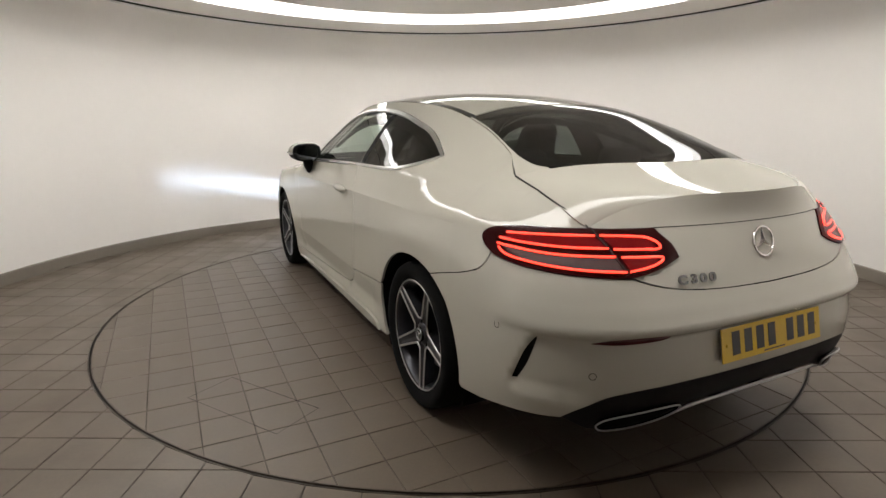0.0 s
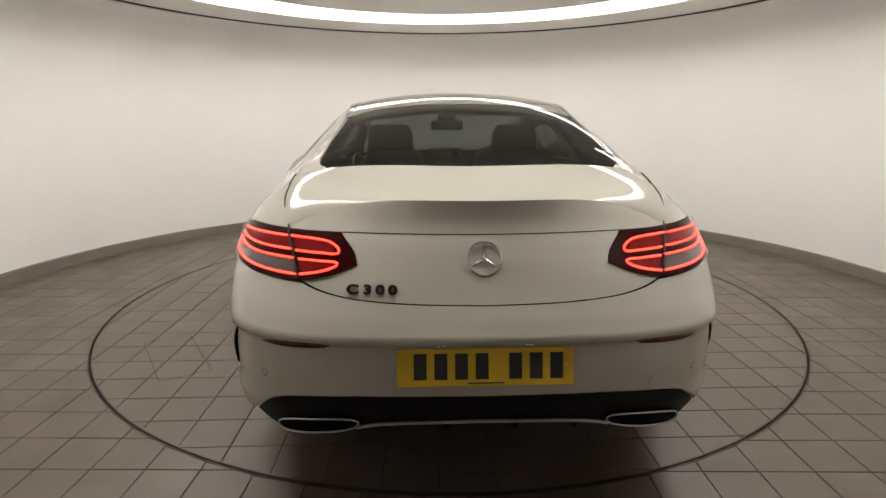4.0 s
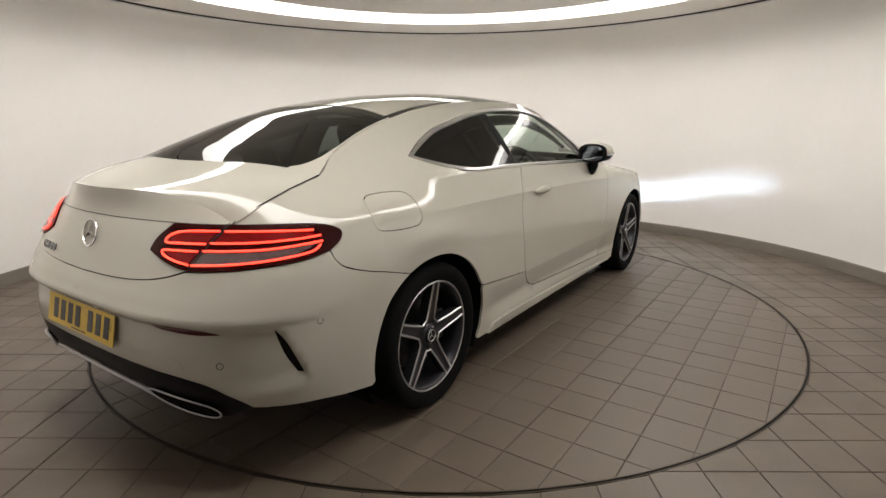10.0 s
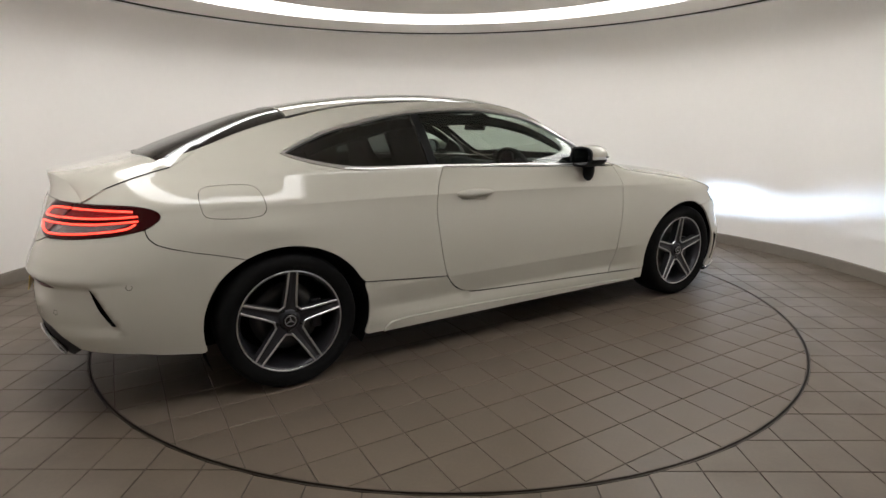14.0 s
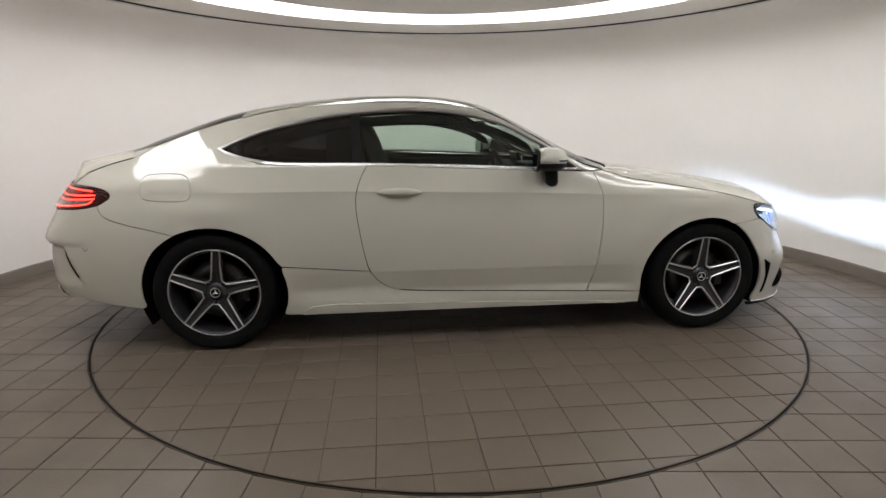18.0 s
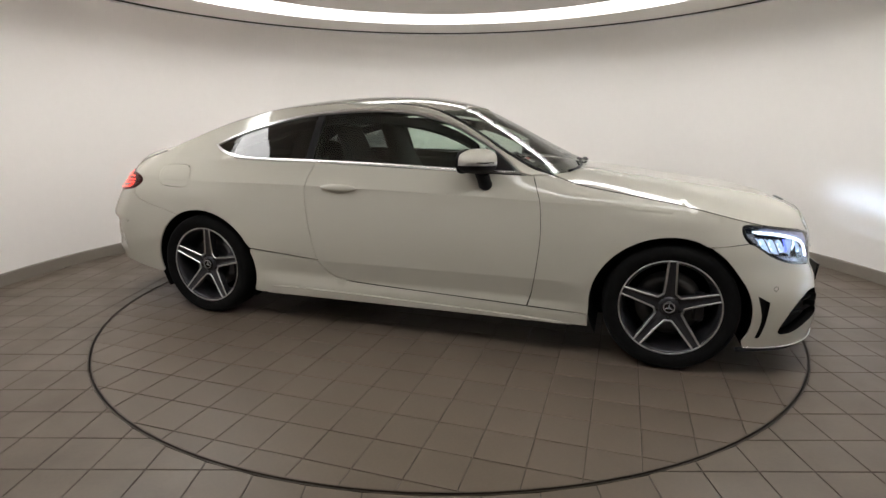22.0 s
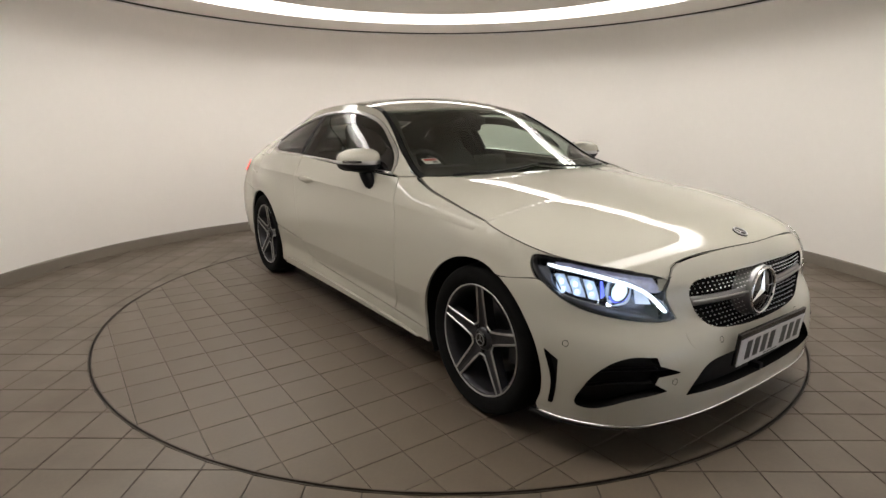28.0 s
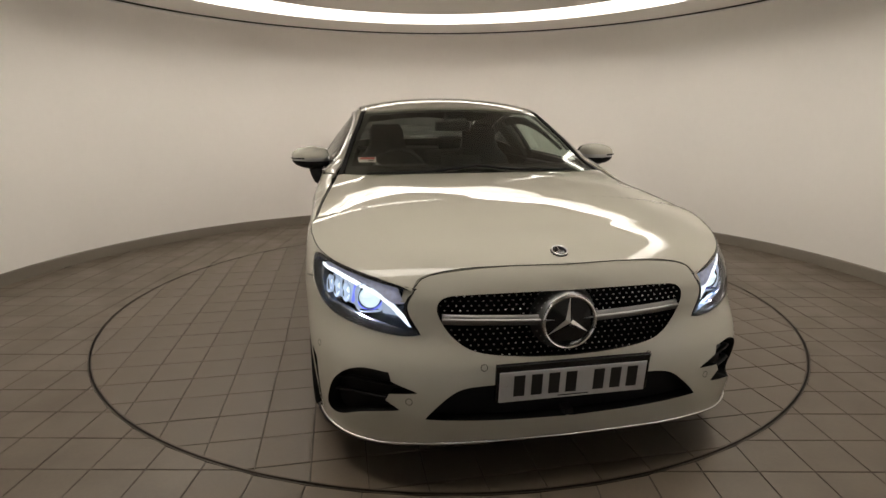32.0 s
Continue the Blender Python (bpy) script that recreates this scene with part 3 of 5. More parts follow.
def build_wall_plate():
    """Small socket plate low on the wall."""
    a = math.atan2(0.285, -3.449)
    m = BOOTH @ pose((WALL_R - 0.005) * math.cos(a), (WALL_R - 0.005) * math.sin(a), 0.492, 0, 0, math.degrees(a))
    plate_ob = tagged(new("wall_plate", None), "small grey plastic plate on the booth wall", "wall plate")
    part("cover", box(bmesh.new(), (0.008, 0.036, 0.04), m, 0.003), PLATE_GREY, plate_ob, "grey plastic cover")
    part("button", box(bmesh.new(), (0.004, 0.014, 0.014), m @ pose(-0.005, 0, 0), 0.0015), CLEAR_GREY, plate_ob, "grey button")


def clip(poly, nx, ny, d):
    """Keeps the part of a polygon where nx*x + ny*y <= d."""
    out = []
    for i, p in enumerate(poly):
        q = poly[(i + 1) % len(poly)]
        a, b = nx * p[0] + ny * p[1] - d, nx * q[0] + ny * q[1] - d
        if a <= 0:
            out.append(p)
        if a * b < 0:
            t = a / (a - b)
            out.append((p[0] + t * (q[0] - p[0]), p[1] + t * (q[1] - p[1])))
    return out


def tile_geometry(poly, cx, cy):
    """A tile with a worn edge, about its own middle."""
    n = len(poly)
    inner = []
    for i in range(n):
        a, p, b = Vector(poly[i - 1]), Vector(poly[i]), Vector(poly[(i + 1) % n])
        d = ((a - p).normalized() + (b - p).normalized())
        d = d.normalized() if d.length > 1e-3 else Vector((0, 0))
        inner.append(p + d * 0.0022)
    v = [(p[0] - cx, p[1] - cy, -0.004) for p in poly] + [(p[0] - cx, p[1] - cy, -0.0012) for p in poly] + [(p.x - cx, p.y - cy, 0.0) for p in inner]
    f = [tuple(range(2 * n, 3 * n))]
    for i in range(n):
        j = (i + 1) % n
        f.append((i, j, n + j, n + i))
        f.append((n + i, n + j, 2 * n + j, 2 * n + i))
    return v, f


def build_tiles(owner, ox, oy, keep, clipper, near, rest_name, seed):
    rnd = random.Random(seed)
    half = (TILE - 0.0042) / 2
    whole = None
    rest_v, rest_f = [], []
    cells = []
    for i in range(-30, 31):
        for j in range(-30, 31):
            cx, cy = ox + i * TILE, oy + j * TILE
            if keep(cx, cy):
                cells.append((cx, cy))
    cells.sort(key=lambda c: near(*c))
    count = 0
    for cx, cy in cells:
        sq = [(cx - half, cy - half), (cx + half, cy - half), (cx + half, cy + half), (cx - half, cy + half)]
        poly = clipper(sq, cx, cy)
        if len(poly) < 3 or abs(area2([Vector(p) for p in poly])) < 0.0006:
            continue
        v, f = tile_geometry(poly, cx, cy)
        dz = rnd.uniform(-0.0006, 0.0006)
        if count < 300:
            if poly == sq:
                if whole is None:
                    whole = bpy.data.meshes.new("tile")
                    whole.from_pydata(v, [], f)
                    whole.materials.append(TILE_MAT)
                me = whole
            else:
                me = bpy.data.meshes.new("tile")
                me.from_pydata(v, [], f)
                me.materials.append(TILE_MAT)
            ob = new("tile", me)
            ob.parent = owner
            ob.location = (cx, cy, dz)
            ob.rotation_euler = (rnd.uniform(-0.002, 0.002), rnd.uniform(-0.002, 0.002), rnd.uniform(-0.002, 0.002))
            count += 1
        else:
            o = len(rest_v)
            rest_v += [(a + cx, b + cy, c + dz) for a, b, c in v]
            rest_f += [tuple(o + k for k in q) for q in f]
    if rest_f:
        me = bpy.data.meshes.new(rest_name)
        me.from_pydata(rest_v, [], rest_f)
        me.materials.append(TILE_MAT)
        ob = new(rest_name, me)
        ob.parent = owner
        tagged(ob, kind="stuff")


def outside_clip(sq, cx, cy):
    far = max(math.hypot(*p) for p in sq)
    if min(math.hypot(*p) for p in sq) > TABLE_R + 0.014:
        return sq
    r = math.hypot(cx, cy)
    return clip(sq, -cx / r, -cy / r, -(TABLE_R + 0.011)) if far > TABLE_R else []


def inside_clip(sq, cx, cy):
    if max(math.hypot(*p) for p in sq) < TABLE_R - 0.012:
        return sq
    r = math.hypot(cx, cy)
    return clip(sq, cx / r, cy / r, TABLE_R - 0.010)


def build_turntable():
    tt = tagged(new("turntable", None), "round car turntable tiled like the floor around it", "turntable")
    bm = lathe(bmesh.new(), [(0.0001, -0.004), (TABLE_R - 0.007, -0.004), (TABLE_R - 0.007, -0.05), (0.0001, -0.05)], steps=160)
    bmesh.ops.recalc_face_normals(bm, faces=bm.faces)
    part("deck", bm, PALE_GROUT, tt, "worn grout bed")
    bm = lathe(bmesh.new(), [(TABLE_R - 0.009, -0.05), (TABLE_R - 0.009, 0.0012), (TABLE_R - 0.004, 0.0012), (TABLE_R - 0.004, -0.05)], steps=200, close=True)
    bmesh.ops.recalc_face_normals(bm, faces=bm.faces)
    part("rim", bm, STEEL, tt, "dull steel rim")
    # hairline cut of an access panel in the tiles
    m = pose(-1.055, 1.535, 0.0, 0, 0, 32.2)
    cut = part("access_cut", boxed((0.59, 0.0035, 0.003), m @ pose(0, -0.122, -0.0007)), GROUT, tt, "thin dark cut of an access panel")
    part("cut_side", boxed((0.59, 0.0030, 0.003), m @ pose(0, 0.122, -0.0007)), GROUT, cut)
    for sx in (-1, 1):
        part("cut_end", boxed((0.0030, 0.244, 0.003), m @ pose(sx * 0.293, 0, -0.0009)), GROUT, cut)
    return tt


# ---- the car ----
DLO_TOP = [(-1.249, 1.151), (-1.117, 1.198), (-0.984, 1.23), (-0.788, 1.271), (-0.592, 1.296), (-0.333, 1.308), (-0.138, 1.302), (0.057, 1.273), (0.219, 1.228), (0.38, 1.149), (0.506, 1.078)]
DLO_LOW = [(0.303, 1.0), (0.0, 1.012), (-0.325, 1.022), (-0.638, 1.03), (-0.896, 1.033), (-1.062, 1.038), (-1.2, 1.058), (-1.307, 1.085)]
DLO = sharp((-1.359, 1.103)) + DLO_TOP + sharp((0.622, 0.99)) + DLO_LOW
DOOR_REAR = [(-0.609, 0.94), (-0.632, 0.857), (-0.632, 0.764), (-0.617, 0.653), (-0.594, 0.522), (-0.564, 0.429), (-0.512, 0.365), (-0.439, 0.324), (-0.336, 0.308)]
DOOR_FRONT = [(0.729, 0.349), (0.755, 0.518), (0.768, 0.681), (0.757, 0.847), (0.735, 0.914)]
LAMP_LOW = [(1.829, 0.672), (1.914, 0.622), (1.998, 0.59), (2.14, 0.562), (2.255, 0.548)]
TAIL_TOP = [(-2.28, 0.914), (-2.18, 0.913), (-2.08, 0.908), (-1.998, 0.893)]
TAIL_LOW = [(-2.032, 0.823), (-2.143, 0.802), (-2.281, 0.791), (-2.394, 0.784), (-2.522, 0.782)]
GRILLE = [(2.352, 0.65), (2.372, 0.678), (2.44, 0.687), (2.558, 0.692)] + sharp((2.75, 0.693), (2.75, 0.472)) + [(2.6, 0.479), (2.468, 0.5), (2.41, 0.536), (2.367, 0.598)]
LOW_INTAKE = sharp((2.311, 0.28)) + [(2.35, 0.325), (2.404, 0.372), (2.46, 0.386)] + sharp((2.75, 0.392), (2.75, 0.262)) + [(2.546, 0.268)]
SIDE_INTAKE = [(1.957, 0.236), (1.985, 0.325), (2.055, 0.402), (2.133, 0.436)] + sharp((2.215, 0.432), (2.222, 0.402), (2.292, 0.370), (2.214, 0.364), (2.200, 0.338), (2.238, 0.308)) + [(2.13, 0.285)]
LETTER_Q = -2.716


def body(car):
    for side in (1, -1):
        # front wing
        o = sharp((0.708, 0.268), (1.03, 0.256)) + arch(1.425, 186, 64) + sharp((1.796, 0.682)) + [(1.775, 0.712), (1.768, 0.738), (1.782, 0.764)] + sharp(seam_q(1.815))
        o += [seam_q(x) for x in (1.76, 1.70, 1.6, 1.5, 1.4, 1.3, 1.2, 1.1, 1.0, 0.94, 0.9, 0.86, 0.82)] + sharp((0.79, seam_z(0.79)), (0.715, 0.972)) + DOOR_FRONT[::-1]
        sheet("front_wing", skin, o, PAINT, car, side, step=0.03)
        # door
        o = sharp((-0.569, 1.018)) + DOOR_REAR + sharp((0.703, 0.268)) + DOOR_FRONT + sharp((0.713, 0.9705)) + [(0.303, 0.985), (-0.2, 1.003)]
        door = sheet("door", skin, o, PAINT, car, side, step=0.03, label="closed white door")
        # rear quarter with the roof rail and the pillars
        o = sharp((-1.045, 0.475), (-0.571, 0.434)) + DOOR_REAR[::-1][4:] + sharp((-0.569, 1.018), (-0.569, 1.022)) + DLO_LOW[3:]
        o += sharp((-1.380, 1.103)) + [(x, z + 0.0155) for x, z in DLO_TOP] + sharp((0.64, 0.985), (0.70, 0.9745), (0.786, seam_z(0.786)))
        o += [seam_q(x) for x in (0.69, 0.55, 0.4, 0.25, 0.107, 0.0, -0.1, -0.3, -0.6, -0.9, -1.1, -1.28, -1.45, -1.6, -1.75)]
        o += [boot_seam(u / 10) for u in range(10)] + sharp((-2.378, 0.916)) + TAIL_TOP + [(-1.965, 0.866), (-2.0, 0.8385)] + sharp((-2.034, 0.8205)) + [(-2.018, 0.788), (-1.975, 0.756), (-1.832, 0.714), (-1.729, 0.692)] + sharp((-1.60, 0.658))
        o += arch(-1.42, 115, 28)[1:]
        flap = [(-1.773, 0.945), (-1.752, 0.966), (-1.698, 0.976), (-1.56, 0.976), (-1.522, 0.962), (-1.503, 0.932), (-1.494, 0.884), (-1.501, 0.858), (-1.53, 0.843), (-1.618, 0.839), (-1.721, 0.847), (-1.757, 0.862), (-1.77, 0.9)]
        quarter = sheet("rear_quarter", skin, o, PAINT, car, side, step=0.03, holes=[flap] if side < 0 else ())
        if side < 0:
            sheet("fuel_flap", skin, flap, PAINT, quarter, side, "closed white fuel flap", step=0.04, gap=0.001)
        # sill with its skirt blade
        o = sharp((-1.045, 0.47)) + arch(-1.42, 20, -20, 5) + sharp((-1.03, 0.187), (1.03, 0.187), (1.03, 0.2535), (0.703, 0.2655)) + [(0.153, 0.2855), (-0.336, 0.3055), (-0.439, 0.3215), (-0.514, 0.362), (-0.562, 0.421)] + sharp((-0.570, 0.4305))
        sill = sheet("sill", skin, o, PAINT, car, side, step=0.04)
        o = sharp((-0.95, 0.19)) + [(-0.9, 0.235), (-0.664, 0.245), (0.2, 0.225), (0.8, 0.205)] + sharp((0.95, 0.19))
        sheet("skirt_blade", skin, o, PAINT, sill, side, step=0.04, lift=0.014, depth=0.014)
        # glass and its surround
        ring = [(x, z + 0.015) for x, z in DLO_TOP]
        frame_o = sharp((-1.379, 1.103)) + ring + sharp((0.64, 0.984)) + [(x, z - 0.013) for x, z in DLO_LOW]
        sheet("window_surround", skin, frame_o, ALU, car, side, "polished metal window surround", holes=[DLO], gap=0.0, lift=0.004, depth=0.012, step=0.05, hole_depth=0.012)
        o = sharp((-0.598, 1.0302), (-0.605, 1.293)) + DLO_TOP[5:] + sharp((0.622, 0.99)) + DLO_LOW[:3]
        sheet("door_glass", skin, o, GLASS_FRONT, car, side, "clear green-tinted side glass", inner=None, gap=0.001, lift=-0.004, depth=0.004, step=0.05)
        o = sharp((-1.359, 1.103)) + DLO_TOP[:4] + sharp((-0.655, 1.288), (-0.645, 1.03)) + DLO_LOW[4:]
        sheet("quarter_glass", skin, o, GLASS_DARK, car, side, "dark privacy glass", inner=None, gap=0.001, lift=-0.004, depth=0.004, step=0.05)
        sheet("centre_pillar", skin, sharp((-0.645, 1.03), (-0.655, 1.288), (-0.605, 1.293), (-0.598, 1.03)), MATTE_BLACK, car, side, "black pillar cover", gap=0.0, lift=-0.003, depth=0.02, step=0.05)
        # handle
        bm = bmesh.new()
        m = skin_frame(-0.40, 0.876, side, 0.012)
        bmesh.ops.create_uvsphere(bm, u_segments=28, v_segments=14, radius=1.0, matrix=m @ pose(0, 0, 0, 0, 0, 0) @ Matrix.Diagonal((0.117, 0.022, 0.016, 1)))
        part("handle", bm, PAINT, door, "body-coloured pull handle", True)
        bm = bmesh.new()
        bmesh.ops.create_uvsphere(bm, u_segments=24, v_segments=12, radius=1.0, matrix=skin_frame(-0.41, 0.868, side, 0.0) @ Matrix.Diagonal((0.07, 0.026, 0.004, 1)))
        part("handle_recess", bm, PAINT, door, "", True)
    # bonnet
    half = [(0.925, 0.0), (0.915, 0.3), (0.87, 0.52)]
    edge = [(x, seam_y(x)) for x in (0.82, 0.86, 0.9, 0.94, 1.0, 1.1, 1.2, 1.3, 1.4, 1.5, 1.6, 1.7, 1.8, 1.9, 2.0)]
    front = [(2.055, 0.50), (2.058, 0.43), (2.09, 0.24)]
    o = half[1:] + sharp((0.79, 0.7485)) + edge + sharp((2.072, 0.525)) + front + [(2.108, 0.0)]
    o += [(x, -y) for x, y in front[::-1]] + sharp((2.072, -0.525)) + [(x, -y) for x, y in edge[::-1]] + sharp((0.79, -0.7485)) + [(x, -y) for x, y in half[::-1]]
    lid = sheet("bonnet", bonnet, o, PAINT, car, 1, "white bonnet with sculpted edges", step=0.022, gap=0.0013)
    for side in (1, -1):
        line = [Vector((x, side * (seam_y(x) - 0.0008), seam_z(x) + 0.0004)) for x in [0.80 + 0.04 * i for i in range(31)]]
        part("bonnet_joint", tube(bmesh.new(), line, 0.0019, 6), GAP, lid, "thin dark joint beside the bonnet")
        line = [bonnet(x, side * y) + Vector((0.002, 0, -0.0004)) for x, y in ((2.066, 0.515), (2.0555, 0.49), (2.056, 0.46), (2.0585, 0.43), (2.068, 0.36), (2.0785, 0.30), (2.090, 0.24), (2.0985, 0.17), (2.1045, 0.09), (2.108, 0.0))]
        part("bonnet_front_joint", tube(bmesh.new(), line, 0.0015, 6), GAP, lid, "thin dark joint before the bonnet")
    # roof
    side_l = [(x, seam_y(x) - 0.030) for x in (-1.1, -0.9, -0.6, -0.3, -0.1)]
    o = sharp((-1.285, 0.506)) + side_l + sharp((0.125, 0.562)) + [(0.19, 0.4), (0.222, 0.0), (0.19, -0.4)] + sharp((0.125, -0.562)) + [(x, -y) for x, y in side_l[::-1]] + sharp((-1.285, -0.506)) + [(-1.28, -0.35), (-1.285, 0.0), (-1.28, 0.35)]
    sheet("roof", top, o, PAINT, car, 1, step=0.028, depth=0.03)
    for side in (1, -1):
        xs = [-1.29 + 1.41 * i / 16 for i in range(17)]
        o = sharp((-1.292, side * (seam_y(-1.292) - 0.030))) + [(x, side * (seam_y(x) - 0.0285)) for x in xs[1:-1]] + sharp((0.122, side * (seam_y(0.122) - 0.030)), (0.122, side * (seam_y(0.122) - 0.002)))
        o += [(x, side * (seam_y(x) - 0.002)) for x in xs[1:-1][::-1]] + sharp((-1.292, side * (seam_y(-1.292) - 0.002)))
        sheet("roof_strip", top, o, GLOSS_BLACK, car, 1, "black roof edge strip", gap=0.0, lift=-0.001, depth=0.01, step=0.05)
    # windscreen and rear window
    sl = [(x, seam_y(x) - 0.028) for x in (0.25, 0.4, 0.55, 0.69)]
    o = sharp((0.128, 0.565)) + sl + sharp((0.80, 0.72)) + [(0.9, 0.5), (0.95, 0.25), (0.96, 0.0), (0.95, -0.25), (0.9, -0.5)] + sharp((0.80, -0.72)) + [(x, -y) for x, y in sl[::-1]] + sharp((0.128, -0.565)) + [(0.195, -0.4), (0.227, 0.0), (0.195, 0.4)]
    ws = sheet("windscreen", top, o, GLASS_WIND, car, 1, "raked clear windscreen", inner=None, step=0.026, depth=0.005, lift=-0.004)
    for side in (1, -1):
        o = sharp((0.128, side * 0.568)) + [(x, side * (seam_y(x) - 0.026)) for x in (0.25, 0.4, 0.55, 0.69)] + sharp((0.80, side * 0.726), (0.81, side * 0.752)) + [(x, side * (seam_y(x) - 0.003)) for x in (0.69, 0.55, 0.4, 0.25)] + sharp((0.115, side * 0.587))
        sheet("pillar_strip", top, o, MATTE_BLACK, car, 1, "black windscreen edge strip", step=0.05, depth=0.012, gap=0.0, lift=0.001)
    rim = lambda w: (-1.97 + 0.125 * w * w + 0.005, w * seam_y(-1.97 + 0.125 * w * w))
    edge = [(x, seam_y(x) - d) for x, d in ((-1.37, 0.013), (-1.45, 0.012), (-1.53, 0.012), (-1.6, 0.012), (-1.66, 0.014), (-1.71, 0.021), (-1.755, 0.038), (-1.80, 0.066), (-1.845, 0.098))]
    low = edge + [rim(w) for w in (0.74, 0.6, 0.4, 0.2)]
    o = sharp((-1.292, 0.522)) + [(-1.286, 0.35), (-1.288, 0.0), (-1.286, -0.35)] + sharp((-1.292, -0.522)) + [(x, -y) for x, y in low] + [(-1.963, 0.0)] + low[::-1]
    sheet("rear_window", top, o, GLASS_REAR, car, 1, "dark privacy rear window", inner=None, step=0.026, depth=0.005, lift=-0.003)
    # narrow body edge between the rear window and the flank
    for side in (1, -1):
        o = sharp((-1.292, side * 0.526)) + [(x, side * (y + 0.004)) for x, y in edge] + [(rim(w)[0] - 0.004, side * (rim(w)[1] + 0.002)) for w in (0.80, 0.87, 0.94)] + sharp((-1.843, side * (seam_y(-1.843) - 0.001)))
        o += [(x, side * (seam_y(x) - 0.001)) for x in (-1.78, -1.7, -1.6, -1.5, -1.4)] + sharp((-1.292, side * (seam_y(-1.292) - 0.001)))
        sheet("rear_pillar", top, o, PAINT, car, 1, step=0.05, gap=0.0)
    # boot lid: deck and face in one piece
    s = Sheet()
    s.region(deck, sharp((0.0, -0.65), (0.37, -0.65), (0.37, 0.65), (0.0, 0.65)), step=0.03, gap=0.0, sign=-1)
    face = sharp((-2.38, 0.917), (-2.444, 0.86), (-2.508, 0.786)) + [(-2.58, 0.76), (-2.666, 0.742), (-2.81, 0.73)] + sharp((MID_REAR, 0.724), (MID_REAR, boot_edge(MID_REAR))) + [(q, boot_edge(q)) for q in (-2.9, -2.8, -2.7, -2.6, -2.5, -2.44, -2.41)]
    s.both(skin, face, step=0.03, gap=0.0)
    boot = s.make("boot_lid", [PAINT, TRIM_DARK], car, "white boot lid with a raised rear edge")
    # bumpers
    o = sharp((1.80, 0.162)) + arch(1.425, -22, 60, 10) + sharp((1.605, 0.657), (1.796, 0.682)) + LAMP_LOW + sharp((2.306, 0.553)) + [(2.262, 0.64)] + sharp((2.275, 0.693)) + [(2.30, 0.733), (2.37, 0.757), (2.55, 0.775)] + sharp((MID_FRONT, 0.782), (MID_FRONT, 0.184)) + [(2.5, 0.187), (2.28, 0.183)] + [(2.16, 0.172), (1.95, 0.165)]
    slit = sharp((1.842, 0.430), (1.893, 0.400)) + [(1.88, 0.3)] + sharp((1.862, 0.215), (1.846, 0.214)) + [(1.862, 0.32)]
    fb = sheet("front_bumper", skin, o, PAINT, car, 0, "white sport front bumper", holes=[GRILLE, LOW_INTAKE, SIDE_INTAKE, slit], step=0.025, dense=0.014, depth=0.012, hole_depth=0.05, hole_mat=1)
    for side in (1, -1):
        sheet("bumper_flange", skin, sharp((2.238, 0.660), (2.32, 0.655), (2.42, 0.752), (2.30, 0.748), (2.245, 0.712)), PAINT, fb, side, lift=-0.009, depth=0.006, gap=0.0)
    o = arch(-1.42, 119, 190, 12) + sharp((-1.835, 0.250)) + [(-2.0, 0.275), (-2.116, 0.297)] + sharp((-2.335, 0.325)) + [(-2.38, 0.368), (-2.46, 0.418), (-2.626, 0.444), (-2.8, 0.447)] + sharp((MID_REAR, 0.445), (MID_REAR, 0.7225)) + [(-2.81, 0.7285), (-2.666, 0.7405), (-2.58, 0.757)] + sharp((-2.518, 0.778)) + TAIL_LOW[::-1][1:-1] + sharp((-2.036, 0.8200)) + [(-2.018, 0.787), (-1.975, 0.755), (-1.832, 0.714), (-1.729, 0.692)] + sharp((-1.60, 0.658))
    vent = sharp((-2.246, 0.592)) + [(-2.207, 0.535)] + sharp((-2.157, 0.430), (-2.174, 0.434)) + [(-2.206, 0.49), (-2.232, 0.55)]
    rb = sheet("rear_bumper", skin, o, PAINT, car, 0, "white sport rear bumper", holes=[vent], step=0.028, dense=0.016, hole_depth=0.04, hole_mat=1)
    return lid, boot, fb, rb


